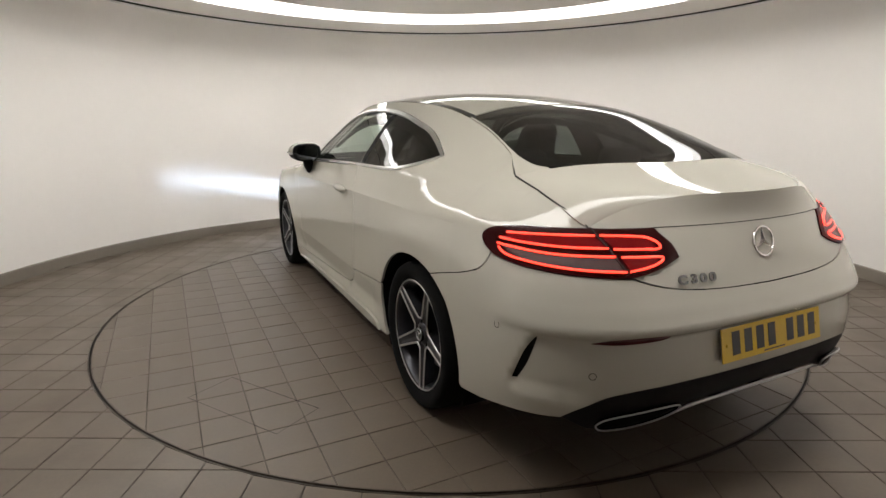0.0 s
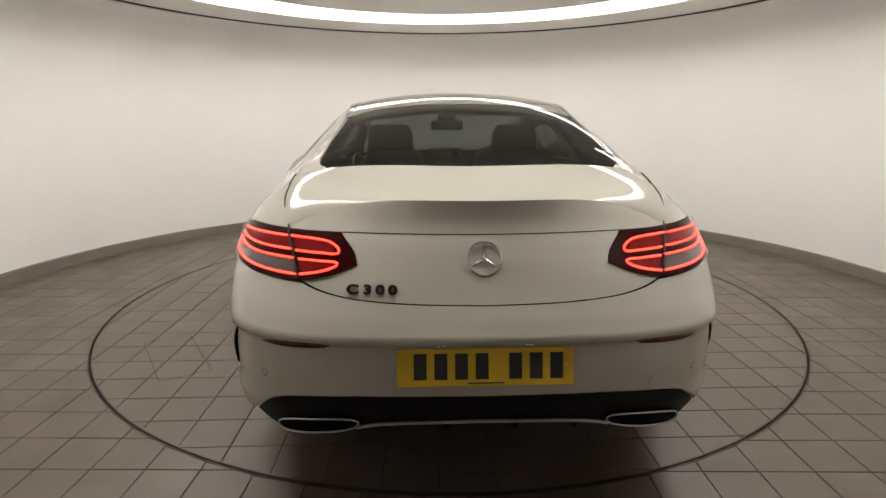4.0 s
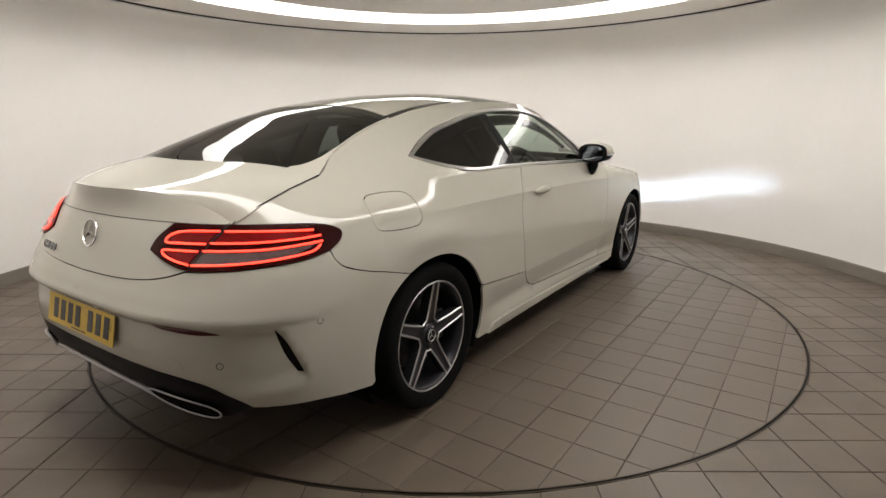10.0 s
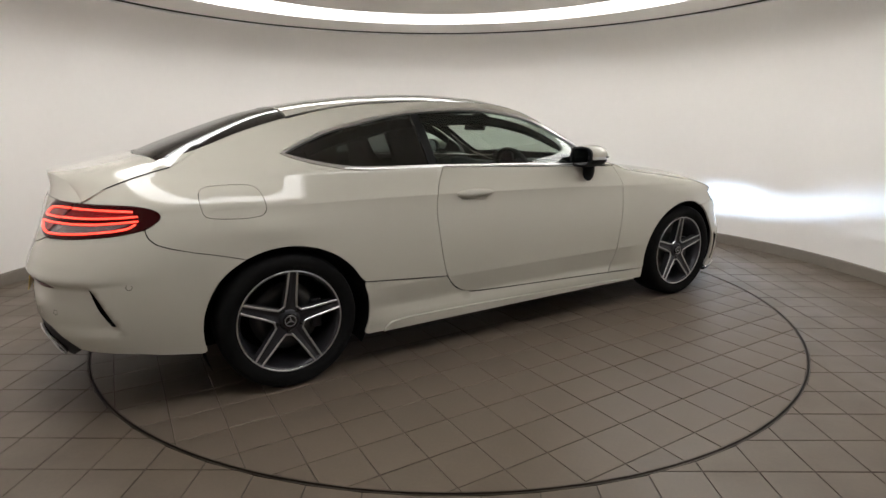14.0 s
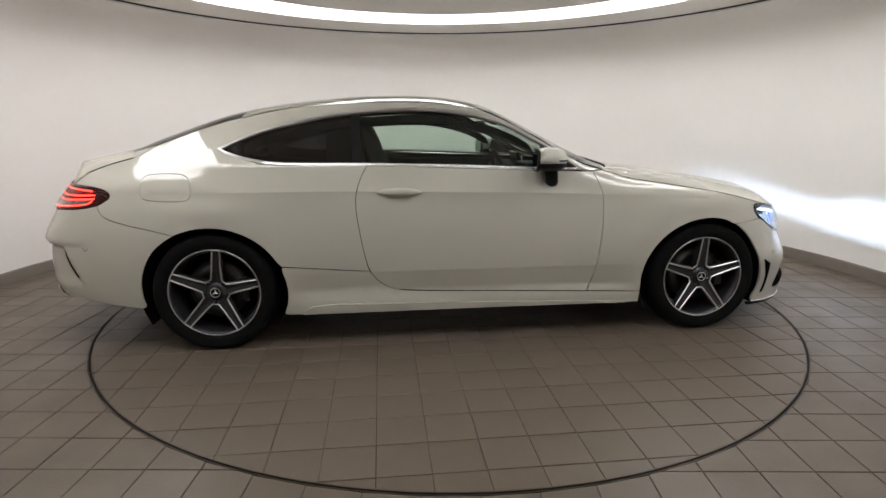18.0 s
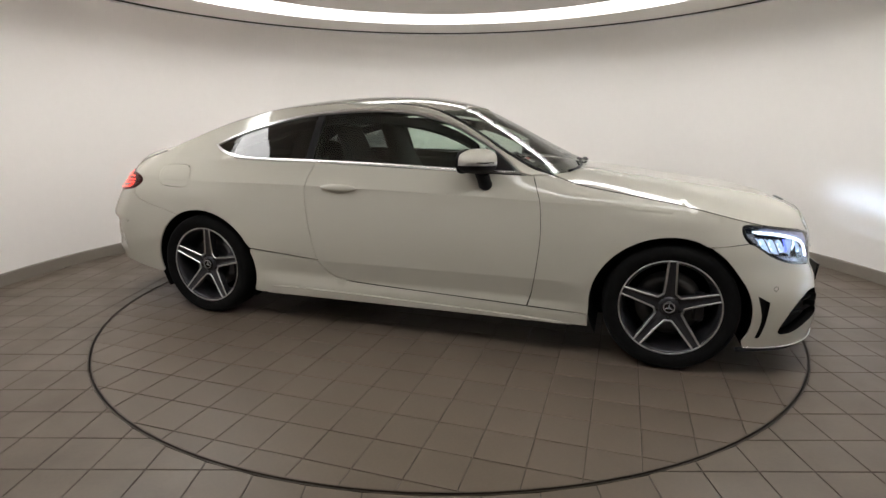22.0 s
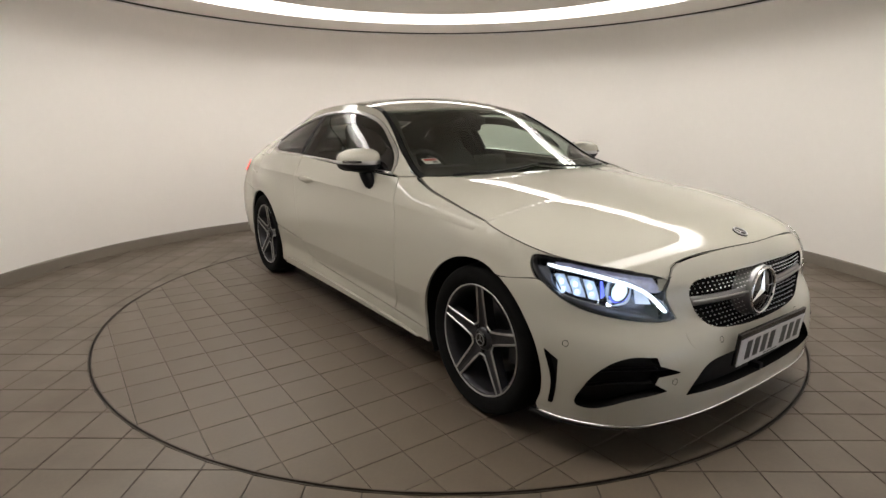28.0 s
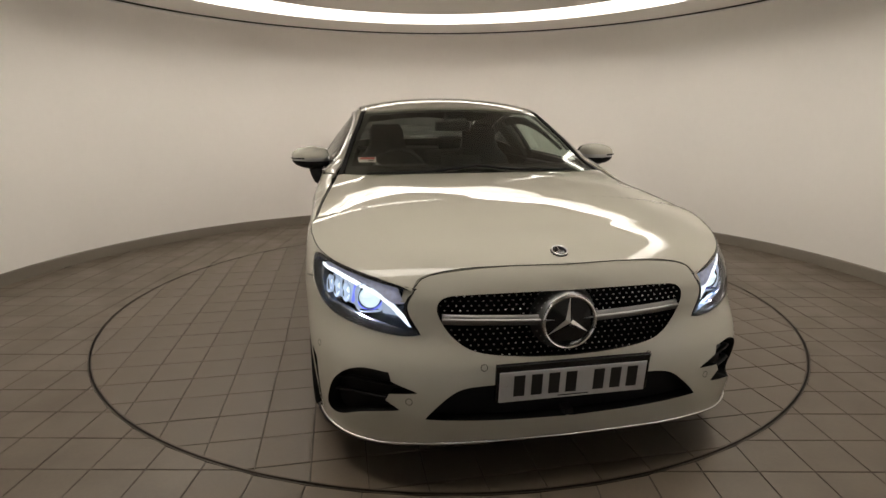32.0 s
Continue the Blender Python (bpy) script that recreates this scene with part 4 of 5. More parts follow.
def wheel(car, x, side, turn):
    m = pose(x, side * 0.76, 0.33) @ pose(0, 0, 0, -90 * side, 0, 0)   # z axis outward
    w = part("wheel", lathe(bmesh.new(), [(0.246, 0.105), (0.240, 0.108), (0.232, 0.100), (0.222, 0.07), (0.215, -0.02), (0.215, -0.11), (0.243, -0.115)], m, 72), ALLOY, car, "dark grey five-spoke alloy wheel", True)
    prof = [(0.240, 0.104), (0.262, 0.118), (0.285, 0.1255), (0.305, 0.124), (0.318, 0.115), (0.326, 0.098), (0.330, 0.06), (0.3315, 0.0), (0.330, -0.06), (0.322, -0.105), (0.29, -0.12), (0.242, -0.112)]
    part("tyre", lathe(bmesh.new(), prof, m, 80), RUBBER, w, "black low-profile tyre", True)
    part("rim_edge", lathe(bmesh.new(), [(0.2475, 0.104), (0.2475, 0.1095), (0.2425, 0.1105), (0.2395, 0.106)], m, 80), CUT, w, "bright machined rim edge", True)
    part("brake_disc", lathe(bmesh.new(), [(0.0001, 0.0), (0.08, 0.0), (0.08, 0.012), (0.165, 0.012), (0.165, -0.015)], m, 48), DISC, w, "bare steel brake disc", True)
    bm = bmesh.new()
    box(bm, (0.05, 0.15, 0.05), m @ pose(0.145, 0, 0.02), 0.012)
    part("brake_caliper", bm, ALLOY, w, "grey brake caliper")
    part("barrel", lathe(bmesh.new(), [(0.23, -0.10), (0.0001, -0.10)], m, 40), TRIM_DARK, w)
    # hub
    part("hub", lathe(bmesh.new(), [(0.066, 0.03), (0.060, 0.068), (0.047, 0.083), (0.04, 0.088), (0.0001, 0.088)], m, 40), ALLOY, w, "", True)
    cap = part("centre_cap", lathe(bmesh.new(), [(0.034, 0.088), (0.034, 0.0955), (0.030, 0.097), (0.0001, 0.097)], m, 32), GLOSS_BLACK, w, "black centre cap", True)
    star(cap, m @ pose(0, 0, 0.097), 0.026, 0.002, SATIN, 0.0022)
    for k in range(5):
        a = turn + 72 * k
        mk = m @ pose(0, 0, 0, 0, 0, a)
        bm = bmesh.new()
        # spoke along +y: dark face, sloping to the rim
        rows = [(0.045, 0.031, 0.079), (0.085, 0.0275, 0.084), (0.12, 0.0250, 0.090), (0.18, 0.0225, 0.098), (0.238, 0.0195, 0.1045)]
        lo, hi = [], []
        for r, wd, h in rows:
            hi.append([bm.verts.new(mk @ Vector((sx * wd, r, h - (0.004 if sx == 0 else 0)))) for sx in (-1, 0, 1)])
            lo.append([bm.verts.new(mk @ Vector((sx * wd * 1.15, r, h - 0.045))) for sx in (-1, 1)])
        for i in range(len(rows) - 1):
            for c in (0, 1):
                bm.faces.new((hi[i][c], hi[i][c + 1], hi[i + 1][c + 1], hi[i + 1][c]))
            bm.faces.new((hi[i][0], hi[i + 1][0], lo[i + 1][0], lo[i][0]))
            bm.faces.new((hi[i][2], lo[i][1], lo[i + 1][1], hi[i + 1][2]))
        bmesh.ops.recalc_face_normals(bm, faces=bm.faces)
        part("spoke", bm, ALLOY, w, "dark grey spoke")
        # bright machined edge round each gap between two spokes
        pts = []
        for sgn, ang in ((1, 0), (-1, 72)):
            seg = []
            for r, wd, h in ((0.240, 0.0190, 0.1055), (0.18, 0.0220, 0.099), (0.12, 0.0245, 0.0915), (0.068, 0.0290, 0.0850)):
                c, s_ = math.cos(radians(-ang)), math.sin(radians(-ang))
                px, py = sgn * wd, r
                seg.append(Vector((px * c - py * s_, px * s_ + py * c, h)))
            pts.append(seg)
        line = pts[0] + pts[1][::-1]
        bm = bmesh.new()
        tube(bm, [mk @ p for p in line], 0.0052, 6, 0.6, up=(m.to_3x3() @ Vector((0, 0, 1))))
        part("spoke_edge", bm, CUT, w, "bright machined spoke edge")
    for k in range(5):
        a = radians(turn + 36 + 72 * k)
        bm = lathe(bmesh.new(), [(0.009, 0.06), (0.009, 0.083), (0.0001, 0.086)], m @ Matrix.Translation((0.057 * math.cos(a + 1.57), 0.057 * math.sin(a + 1.57), 0)), 6)
        part("bolt", bm, GLOSS_BLACK, w)
    return w


def star(parent, m, r, h, mat, ring):
    """Round badge: a ring with three tapered rays."""
    bm = bmesh.new()
    path = [m @ Vector((r * math.cos(i * math.tau / 40), r * math.sin(i * math.tau / 40), h * 0.5)) for i in range(40)]
    tube(bm, path, ring, 8, 1.0, True, up=(m.to_3x3() @ Vector((0, 0, 1))))
    c = bm.verts.new(m @ Vector((0, 0, h * 1.6)))
    rim = []
    for k in range(6):
        a = radians(90 + 60 * k)
        d = r if k % 2 == 0 else r * 0.16
        rim.append(bm.verts.new(m @ Vector((d * math.cos(a), d * math.sin(a), 0.0 if k % 2 == 0 else 0.0))))
    for k in range(6):
        bm.faces.new((c, rim[k], rim[(k + 1) % 6]))
    return part("badge", bm, mat, parent, "round three-ray metal badge")


def build_car():
    car = tagged(new("car", None), "white two-door coupe with dark glass and lit lamps", "car")
    body(car)
    for x in (1.425, -1.42):
        for side in (1, -1):
            wheel(car, x, side, {(1, -1): 0, (-1, -1): -6, (1, 1): 20, (-1, 1): 10}[(1 if x > 0 else -1, side)])
            # wheel housing, from the edge of the arch inwards
            bm = bmesh.new()
            rows = []
            for i in range(41):
                a = radians(-28 + 236 * i / 40)
                px, pz = x + 0.402 * math.cos(a), 0.325 + 0.379 * math.sin(a)
                rows.append([bm.verts.new((px, side * y, pz)) for y in (skin(px, max(pz, 0.2)).y - 0.010, 0.72, 0.50)])
            for p, q in zip(rows, rows[1:]):
                for k in range(2):
                    bm.faces.new((p[k], p[k + 1], q[k + 1], q[k]))
            bm.faces.new([r[2] for r in rows])
            bmesh.ops.recalc_face_normals(bm, faces=bm.faces)
            part("wheel_arch_liner", bm, TRIM_DARK, car)
    # dark inner shell behind the gaps, floor pan
    for side in (1, -1):
        o = sharp((-1.0, 0.22), (1.0, 0.22)) + arch(1.425, 190, 45, 12, 0.012) + sharp((1.7, 0.66), (1.68, 0.75), (1.4, 0.82), (0.75, 0.94), (-1.6, 0.98), (-1.9, 0.9), (-1.9, 0.72)) + arch(-1.42, 120, -12, 12, 0.012)
        sheet("inner_shell", skin, o, TRIM_DARK, car, side, step=0.08, lift=-0.03, depth=0.01)
    part("floor_pan", boxed((4.0, 1.1, 0.05), pose(-0.05, 0, 0.21)), TRIM_DARK, car)
    part("floor_pan", boxed((2.0, 1.66, 0.05), pose(0.0, 0, 0.22)), TRIM_DARK, car)
    part("bulkhead", boxed((0.05, 1.4, 0.62), pose(0.98, 0, 0.6)), TRIM_DARK, car)
    part("bulkhead", boxed((0.05, 1.3, 0.72), pose(-1.62, 0, 0.6)), TRIM_DARK, car)
    interior(car)
    details(car)
    return car


# ---- details of the car ----
HEADLAMP = [(1.770, 0.738), (1.784, 0.7635)] + sharp(seam_q(1.817)) + [seam_q(x) for x in (1.85, 1.9, 1.95, 2.0, 2.04)] + sharp(seam_q(2.072)) + [(2.262, 0.64)] + sharp((2.303, 0.556)) + LAMP_LOW[::-1] + [(1.79, 0.705)]
TAIL = sharp((-2.590, 0.918)) + [(-2.48, 0.916), (-2.38, 0.915)] + TAIL_TOP + [(-1.966, 0.866)] + TAIL_LOW + [(-2.6, 0.802)] + sharp((-2.664, 0.832)) + [(-2.645, 0.87)]


def line_on_skin(pts, side, lift, step=0.012):
    return [on_skin(p.x, p.y, side, lift) for p in smooth_line(pts, step)]


def tail_light(car, side):
    lamp = sheet("tail_light", skin, TAIL, RED_BLACK, car, side, "lit red tail light with smoked edges", lift=0.005, depth=0.03, gap=0.0, step=0.025)
    z1 = sharp((-2.403, 0.893), (-2.10, 0.888), (-2.075, 0.867), (-2.447, 0.859))
    part_names = ((z1, RED_DARK, "deep red lens"), (sharp((-2.469, 0.832)) + [(-2.275, 0.834)] + sharp((-2.075, 0.848)) + [(-2.195, 0.815), (-2.354, 0.803)] + sharp((-2.495, 0.799)), SMOKED, "clear grey reversing lamp"),
                  (sharp((-2.463, 0.859), (-2.595, 0.859)) + [(-2.557, 0.889)] + sharp((-2.425, 0.893)), RED_DARK, "deep red lens"),
                  (sharp((-2.486, 0.833), (-2.60, 0.831)) + [(-2.56, 0.808)] + sharp((-2.512, 0.799)), RED_DARK, "deep red lens"))
    for o, mt, lab in part_names:
        sheet("lens", skin, o, mt, lamp, side, lab, lift=0.0075, depth=0.003, gap=0.0, step=0.03)
    strips = ([(-2.403, 0.894), (-2.266, 0.892), (-2.092, 0.888)], [(-2.447, 0.859), (-2.306, 0.859), (-2.15, 0.864), (-2.066, 0.869)],
              [(-2.469, 0.836), (-2.275, 0.838), (-2.14, 0.846), (-2.062, 0.851)], [(-2.5, 0.795), (-2.354, 0.8), (-2.195, 0.812), (-2.105, 0.824), (-2.072, 0.84)],
              [(-2.463, 0.857), (-2.56, 0.857), (-2.604, 0.86), (-2.595, 0.876), (-2.555, 0.891), (-2.42, 0.895)], [(-2.486, 0.835), (-2.57, 0.835), (-2.61, 0.832), (-2.6, 0.82), (-2.562, 0.806), (-2.51, 0.796)])
    for pts in strips:
        bm = tube(bmesh.new(), line_on_skin(pts, side, 0.009), 0.0036, 8)
        part("light_strip", bm, RED_GLOW, lamp, "glowing red light strip", True)
    sheet("outer_lens", skin, TAIL, LENS, lamp, side, "clear glossy outer lens", gap=0.002, lift=0.0145, depth=0.003, step=0.025, inner=None)
    bm = tube(bmesh.new(), line_on_skin([(-2.387, 0.916), (-2.446, 0.86), (-2.506, 0.787)], side, 0.009), 0.0042, 6, 0.6)
    part("divider", bm, GAP, lamp, "dark joint across the lens")


def headlight(car, side):
    bezel_hole = [tuple(p) for p in shrink(smooth_line(HEADLAMP, 0.02, True), 0.011)][::2]
    lamp = sheet("headlight", skin, HEADLAMP, GLOSS_BLACK, car, side, "lit headlamp with a white light strip", holes=[bezel_hole], gap=0.001, lift=0.0, depth=0.02, hole_depth=0.05, step=0.03)
    sheet("housing", skin, HEADLAMP, LAMP_BACK, lamp, side, "dark lamp housing", gap=-0.01, lift=-0.10, depth=0.004, step=0.04)
    sheet("lens", skin, HEADLAMP, LENS, lamp, side, "clear lens", gap=0.002, lift=0.004, depth=0.003, step=0.03, inner=None)
    # textured reflector above the strip of daytime light
    drl = [(1.84, 0.738), (1.873, 0.734), (1.96, 0.725), (2.06, 0.707), (2.152, 0.680), (2.210, 0.645), (2.246, 0.610), (2.276, 0.577)]
    lo, hi = [], []
    for i, (q, z) in enumerate(drl):
        a, b = drl[max(i - 1, 0)], drl[min(i + 1, len(drl) - 1)]
        d = Vector((b[0] - a[0], b[1] - a[1])).normalized() * (0.0062 if 0 < i < 7 else 0.0035)
        lo.append((q + d.y, z - d.x))
        hi.append((q - d.y, z + d.x))
    sheet("light_strip", skin, lo[:1] + lo + hi[::-1], DRL, lamp, side, "glowing white daytime strip", gap=0.0, lift=-0.012, depth=0.008, step=0.02)
    band = [(seam_q(x)[0], seam_q(x)[1] - 0.010) for x in (1.84, 1.88, 1.93, 1.98, 2.03)] + sharp((2.222, 0.704), (2.250, 0.655)) + [(q, z + 0.003) for q, z in hi[1:6][::-1]]
    sheet("upper_reflector", skin, band, DOTTED, lamp, side, "silvery dotted reflector with a faint added blue glow", gap=0.0, lift=-0.009, depth=0.004, step=0.03)
    # two banks of bright facets and the main lamp; the reflectors glow to look lit
    for quad in (((1.858, 0.712), (1.900, 0.716), (1.935, 0.640), (1.896, 0.652)), ((1.914, 0.712), (1.962, 0.712), (1.993, 0.630), (1.947, 0.637)), ((1.974, 0.708), (2.022, 0.702), (2.048, 0.622), (2.004, 0.628))):
        mid = ((quad[0][0] + quad[2][0]) / 2, (quad[0][1] + quad[2][1]) / 2)
        bank = sheet("reflector_bank", skin, sharp(*quad), LAMP_BOWL, lamp, side, "hollow reflector with a glow put into its colour", gap=-0.003, lift=-0.060, depth=0.004, step=0.02)
        m = skin_frame(mid[0], mid[1], side, -0.052) @ pose(0, 0, 0, 0, 0, -18 * side)
        bowl = lathe(bmesh.new(), [(0.022, 0.020), (0.020, 0.008), (0.014, 0.001), (0.007, -0.002)], m @ Matrix.Diagonal((0.85, 1.55, 1, 1)), 20)
        part("bowl", bowl, LAMP_BOWL, bank, "polished bowl with a glow put into its colour", True)
        part("bowl_glow", lathe(bmesh.new(), [(0.0095, 0.006), (0.006, 0.011), (0.0001, 0.0125)], m @ pose(0, 0.010, 0) @ Matrix.Diagonal((0.9, 1.2, 1, 1)), 16), LAMP_GLASS, bank, "glowing disc added as a bright spot in the bowl", True)
        part("bowl_glow", lathe(bmesh.new(), [(0.0085, 0.006), (0.005, 0.010), (0.0001, 0.0115)], m @ pose(0, -0.016, 0) @ Matrix.Diagonal((1.0, 0.9, 1, 1)), 16), LAMP_GLOW, bank, "glowing disc added as a bright spot in the bowl", True)
        part("bank_rib", tube(bmesh.new(), line_on_skin([quad[0], quad[3]], side, -0.036), 0.0028, 6), DARK_CHROME, bank, "", True)
    ahead = Matrix(((0, 0, 1, 0), (1, 0, 0, 0), (0, 1, 0, 0), (0, 0, 0, 1)))   # local z points forwards
    r = 0.041
    m = Matrix.Translation(on_skin(2.110, 0.6655, side, -0.052)) @ pose(0, 0, 0, 0, 0, side * 14) @ ahead
    # squarish shroud, its brightness an added glow, with the round lens in it
    bm = bmesh.new()
    rings = []
    for k, h in ((1.30, 0.014), (1.22, 0.017), (1.05, 0.006), (0.95, -0.012)):
        rings.append([bm.verts.new(m @ Vector((r * k * math.copysign(abs(math.cos(a)) ** 0.6, math.cos(a)), r * k * math.copysign(abs(math.sin(a)) ** 0.6, math.sin(a)), h))) for a in [i * math.tau / 40 for i in range(40)]])
    for p, q in zip(rings, rings[1:]):
        for i in range(40):
            bm.faces.new((p[i], p[(i + 1) % 40], q[(i + 1) % 40], q[i]))
    bmesh.ops.recalc_face_normals(bm, faces=bm.faces)
    unit = part("projector", bm, LAMP_BOWL, lamp, "squarish lamp shroud with a glow put into its colour", True)
    part("lamp_ring", lathe(bmesh.new(), [(r * 1.0, 0.008), (r * 0.96, 0.020), (r * 0.89, 0.013)], m, 32), DARK_CHROME, unit, "dark inner ring", True)
    part("lamp_glass", lathe(bmesh.new(), [(r * 0.93, 0.006), (r * 0.84, 0.016), (r * 0.6, 0.025), (r * 0.3, 0.030), (0.0001, 0.0315)], m, 32), LAMP_LENS, unit, "glowing lamp glass", True)
    part("lamp_core", lathe(bmesh.new(), [(r * 0.62, 0.0255), (r * 0.35, 0.0315), (0.0001, 0.0335)], m @ pose(0.003 * side, 0.006, -0.001) @ Matrix.Diagonal((1, 0.55, 1, 1)), 24), LAMP_GLASS, unit, "bright core of the lamp glass", True)
    # blue fringe of light added as a glowing tube and a small glowing sheet
    part("blue_fringe", tube(bmesh.new(), [m @ Vector((r * 1.06 * math.cos(a), r * 1.06 * math.sin(a), 0.013)) for a in [radians(200 + 140 * i / 20) for i in range(21)]], 0.0026, 6), BLUE_GLOW, unit, "glowing tube painting the blue fringe of light", True)
    sheet("blue_light_sheet", skin, sharp((2.043, 0.700), (2.052, 0.700), (2.062, 0.640), (2.050, 0.632)), BLUE_GLOW, lamp, side, "glowing sheet painting blue light in the lamp", gap=0.0, lift=-0.03, depth=0.004, step=0.03)
    sheet("inner_reflector", skin, sharp((2.165, 0.676), (2.214, 0.646), (2.230, 0.606), (2.175, 0.612)), LAMP_BOWL, lamp, side, "silvery side reflector with a glow put into its colour", gap=0.0, lift=-0.034, depth=0.004, step=0.03)
    # black floor of the lamp with a bright line on its edge
    o = sharp((1.775, 0.735)) + [(1.795, 0.705)] + LAMP_LOW + sharp((2.296, 0.557), (2.235, 0.566)) + [(2.123, 0.592), (2.021, 0.614), (1.913, 0.634)] + sharp((1.862, 0.68), (1.845, 0.735))
    sheet("lamp_floor", skin, o, LAMP_BACK, lamp, side, "dark silvery lamp floor", gap=0.004, lift=-0.022, depth=0.03, step=0.03)
    bm = tube(bmesh.new(), line_on_skin([(1.90, 0.640), (1.96, 0.624), (2.021, 0.613), (2.123, 0.591), (2.235, 0.566)], side, -0.020), 0.0028, 6)
    part("lamp_edge", bm, DARK_CHROME, lamp, "thin bright inner edge", True)
    # dipped beam: a bright slot under a cut-off shade
    base = on_skin(2.085, 0.642, side, -0.052)
    src = Vector((base.x - 0.03, base.y - 0.02 * side, 0.601))
    bm = bmesh.new()
    vs = [bm.verts.new(src + Vector((0, y, z))) for y, z in ((-0.03, -0.0045), (0.03, -0.0045), (0.03, 0.0045), (-0.03, 0.0045))]
    bm.faces.new(vs)
    bmesh.ops.recalc_face_normals(bm, faces=bm.faces)
    part("beam_source", bm, BEAM, lamp, "blue-white dipped beam source")
    part("beam_shade", boxed((0.063, 0.072, 0.002), Matrix.Translation(src + Vector((0.0295, 0, 0.0062)))), TRIM_DARK, lamp, "flat cut-off shade")
    part("beam_shade", boxed((0.043, 0.072, 0.002), Matrix.Translation(src + Vector((0.0195, 0, -0.0062)))), TRIM_DARK, lamp)
    for dy in (-0.037, 0.037):
        part("beam_shade", boxed((0.034, 0.002, 0.0144), Matrix.Translation(src + Vector((0.015, dy, 0)))), TRIM_DARK, lamp)
    part("beam_shade", boxed((0.003, 0.09, 0.024), Matrix.Translation(src + Vector((-0.004, 0, 0.0)))), TRIM_DARK, lamp)


def door_mirror(car, side):
    c = Vector((0.43, 0.908, 1.045))
    sx, sy, sz = 0.098, 0.108, 0.066

    def shape(u, v):
        a, b = radians(u), radians(v)
        ca, sa, cb, sb = math.cos(a), math.sin(a), math.cos(b), math.sin(b)
        pw = lambda t, e: math.copysign(abs(t) ** e, t)
        x, y, z = pw(cb, 0.62) * pw(ca, 0.7), pw(cb, 0.62) * pw(sa, 0.65), pw(sb, 0.75)
        k = 1 - 0.22 * max(0.0, y)          # narrower towards the tip
        return Vector((c.x + sx * (x if x > 0 else x * 0.79) - 0.03 * max(0, y), side * (c.y + sy * y), c.z + sz * z * k))

    def shell(name, v0, v1, mt, parent, lab, grow=1.0):
        bm = bmesh.new()
        rows = []
        for j in range(11):
            v = v0 + (v1 - v0) * j / 10
            rows.append([bm.verts.new(c * 0 + shape(360 * i / 36, v)) for i in range(36)])
        for p, q in zip(rows, rows[1:]):
            for i in range(36):
                bm.faces.new((p[i], p[(i + 1) % 36], q[(i + 1) % 36], q[i]))
        bmesh.ops.remove_doubles(bm, verts=bm.verts, dist=0.0005)
        bmesh.ops.recalc_face_normals(bm, faces=bm.faces)
        return part(name, bm, mt, parent, lab, True)
    cap = shell("door_mirror", 0, 90, PAINT, car, "white door mirror with a black base")
    shell("lower_shell", -90, -12, BLACK_PLASTIC, cap, "black lower shell")
    shell("indicator_band", -12, 0, SATIN, cap, "slim silver indicator band")
    bm = bmesh.new()
    ring = []
    for i in range(9):
        a = 35 + 75 * i / 8 if side > 0 else 35 + 75 * i / 8
        ring.append(shape(a * 0.8 - 20, -1) + Vector((0.003, side * 0.002, 0)))
    tube(bm, ring, 0.007, 6, 0.7)
    part("indicator_lens", bm, GLOSS_BLACK, cap, "dark indicator stripe", True)
    # glass facing back
    bm = bmesh.new()
    pts = [(0.078 * math.copysign(abs(math.cos(t)) ** 0.7, math.cos(t)), 0.05 * math.copysign(abs(math.sin(t)) ** 0.7, math.sin(t))) for t in [i * math.tau / 28 for i in range(28)]]
    m = Matrix.Translation((c.x - 0.079, side * (c.y - 0.005), c.z - 0.003)) @ pose(0, 0, 0, 90, 0, -90) @ pose(0, 0, 0, 0, 6 * side, 0)
    prism(bm, pts, m, 0.004)
    rim = bmesh.new()
    prism(rim, [(a * 1.27, b * 1.22) for a, b in pts], m @ pose(0, 0, -0.012), 0.013)
    part("mirror_rim", rim, BLACK_PLASTIC, cap, "black mirror frame")
    part("mirror_glass", bm, material("mirror", (0.16, 0.17, 0.18), 0.01, metal=1.0), cap, "mirror glass")
    bm = bmesh.new()
    foot = [Vector((0.44, side * 0.885, 1.0)), Vector((0.455, side * 0.875, 0.955)), Vector((0.46, side * 0.862, 0.925)), Vector((0.47, side * 0.84, 0.912))]
    tube(bm, foot, 0.036, 14, 1.0, up=Vector((1, 0, 0)))
    part("foot", bm, BLACK_PLASTIC, cap, "black mirror foot", True)


def plate(car, m, mat, label, frame_mat=None):
    p = part("number_plate", box(bmesh.new(), (0.52, 0.111, 0.003), m, 0.001), mat, car, label)
    if frame_mat:
        part("plate_holder", box(bmesh.new(), (0.545, 0.135, 0.012), m @ pose(0, 0.014, -0.008), 0.004), frame_mat, p, "black plate holder")
    x = -0.192
    for i in range(7):
        part("bar", boxed((0.038, 0.077, 0.001), m @ pose(x, 0.003, 0.002)), INK, p)
        x += 0.0605 if i != 3 else 0.0605 + 0.038
    part("bar", boxed((0.11, 0.004, 0.001), m @ pose(0, -0.0465, 0.002)), INK, p)
    for sx in (-1, 1):
        part("screw", lathe(bmesh.new(), [(0.006, 0.001), (0.005, 0.004), (0.0001, 0.0045)], m @ pose(sx * 0.235, 0.0, 0.0), 12), mat, p)


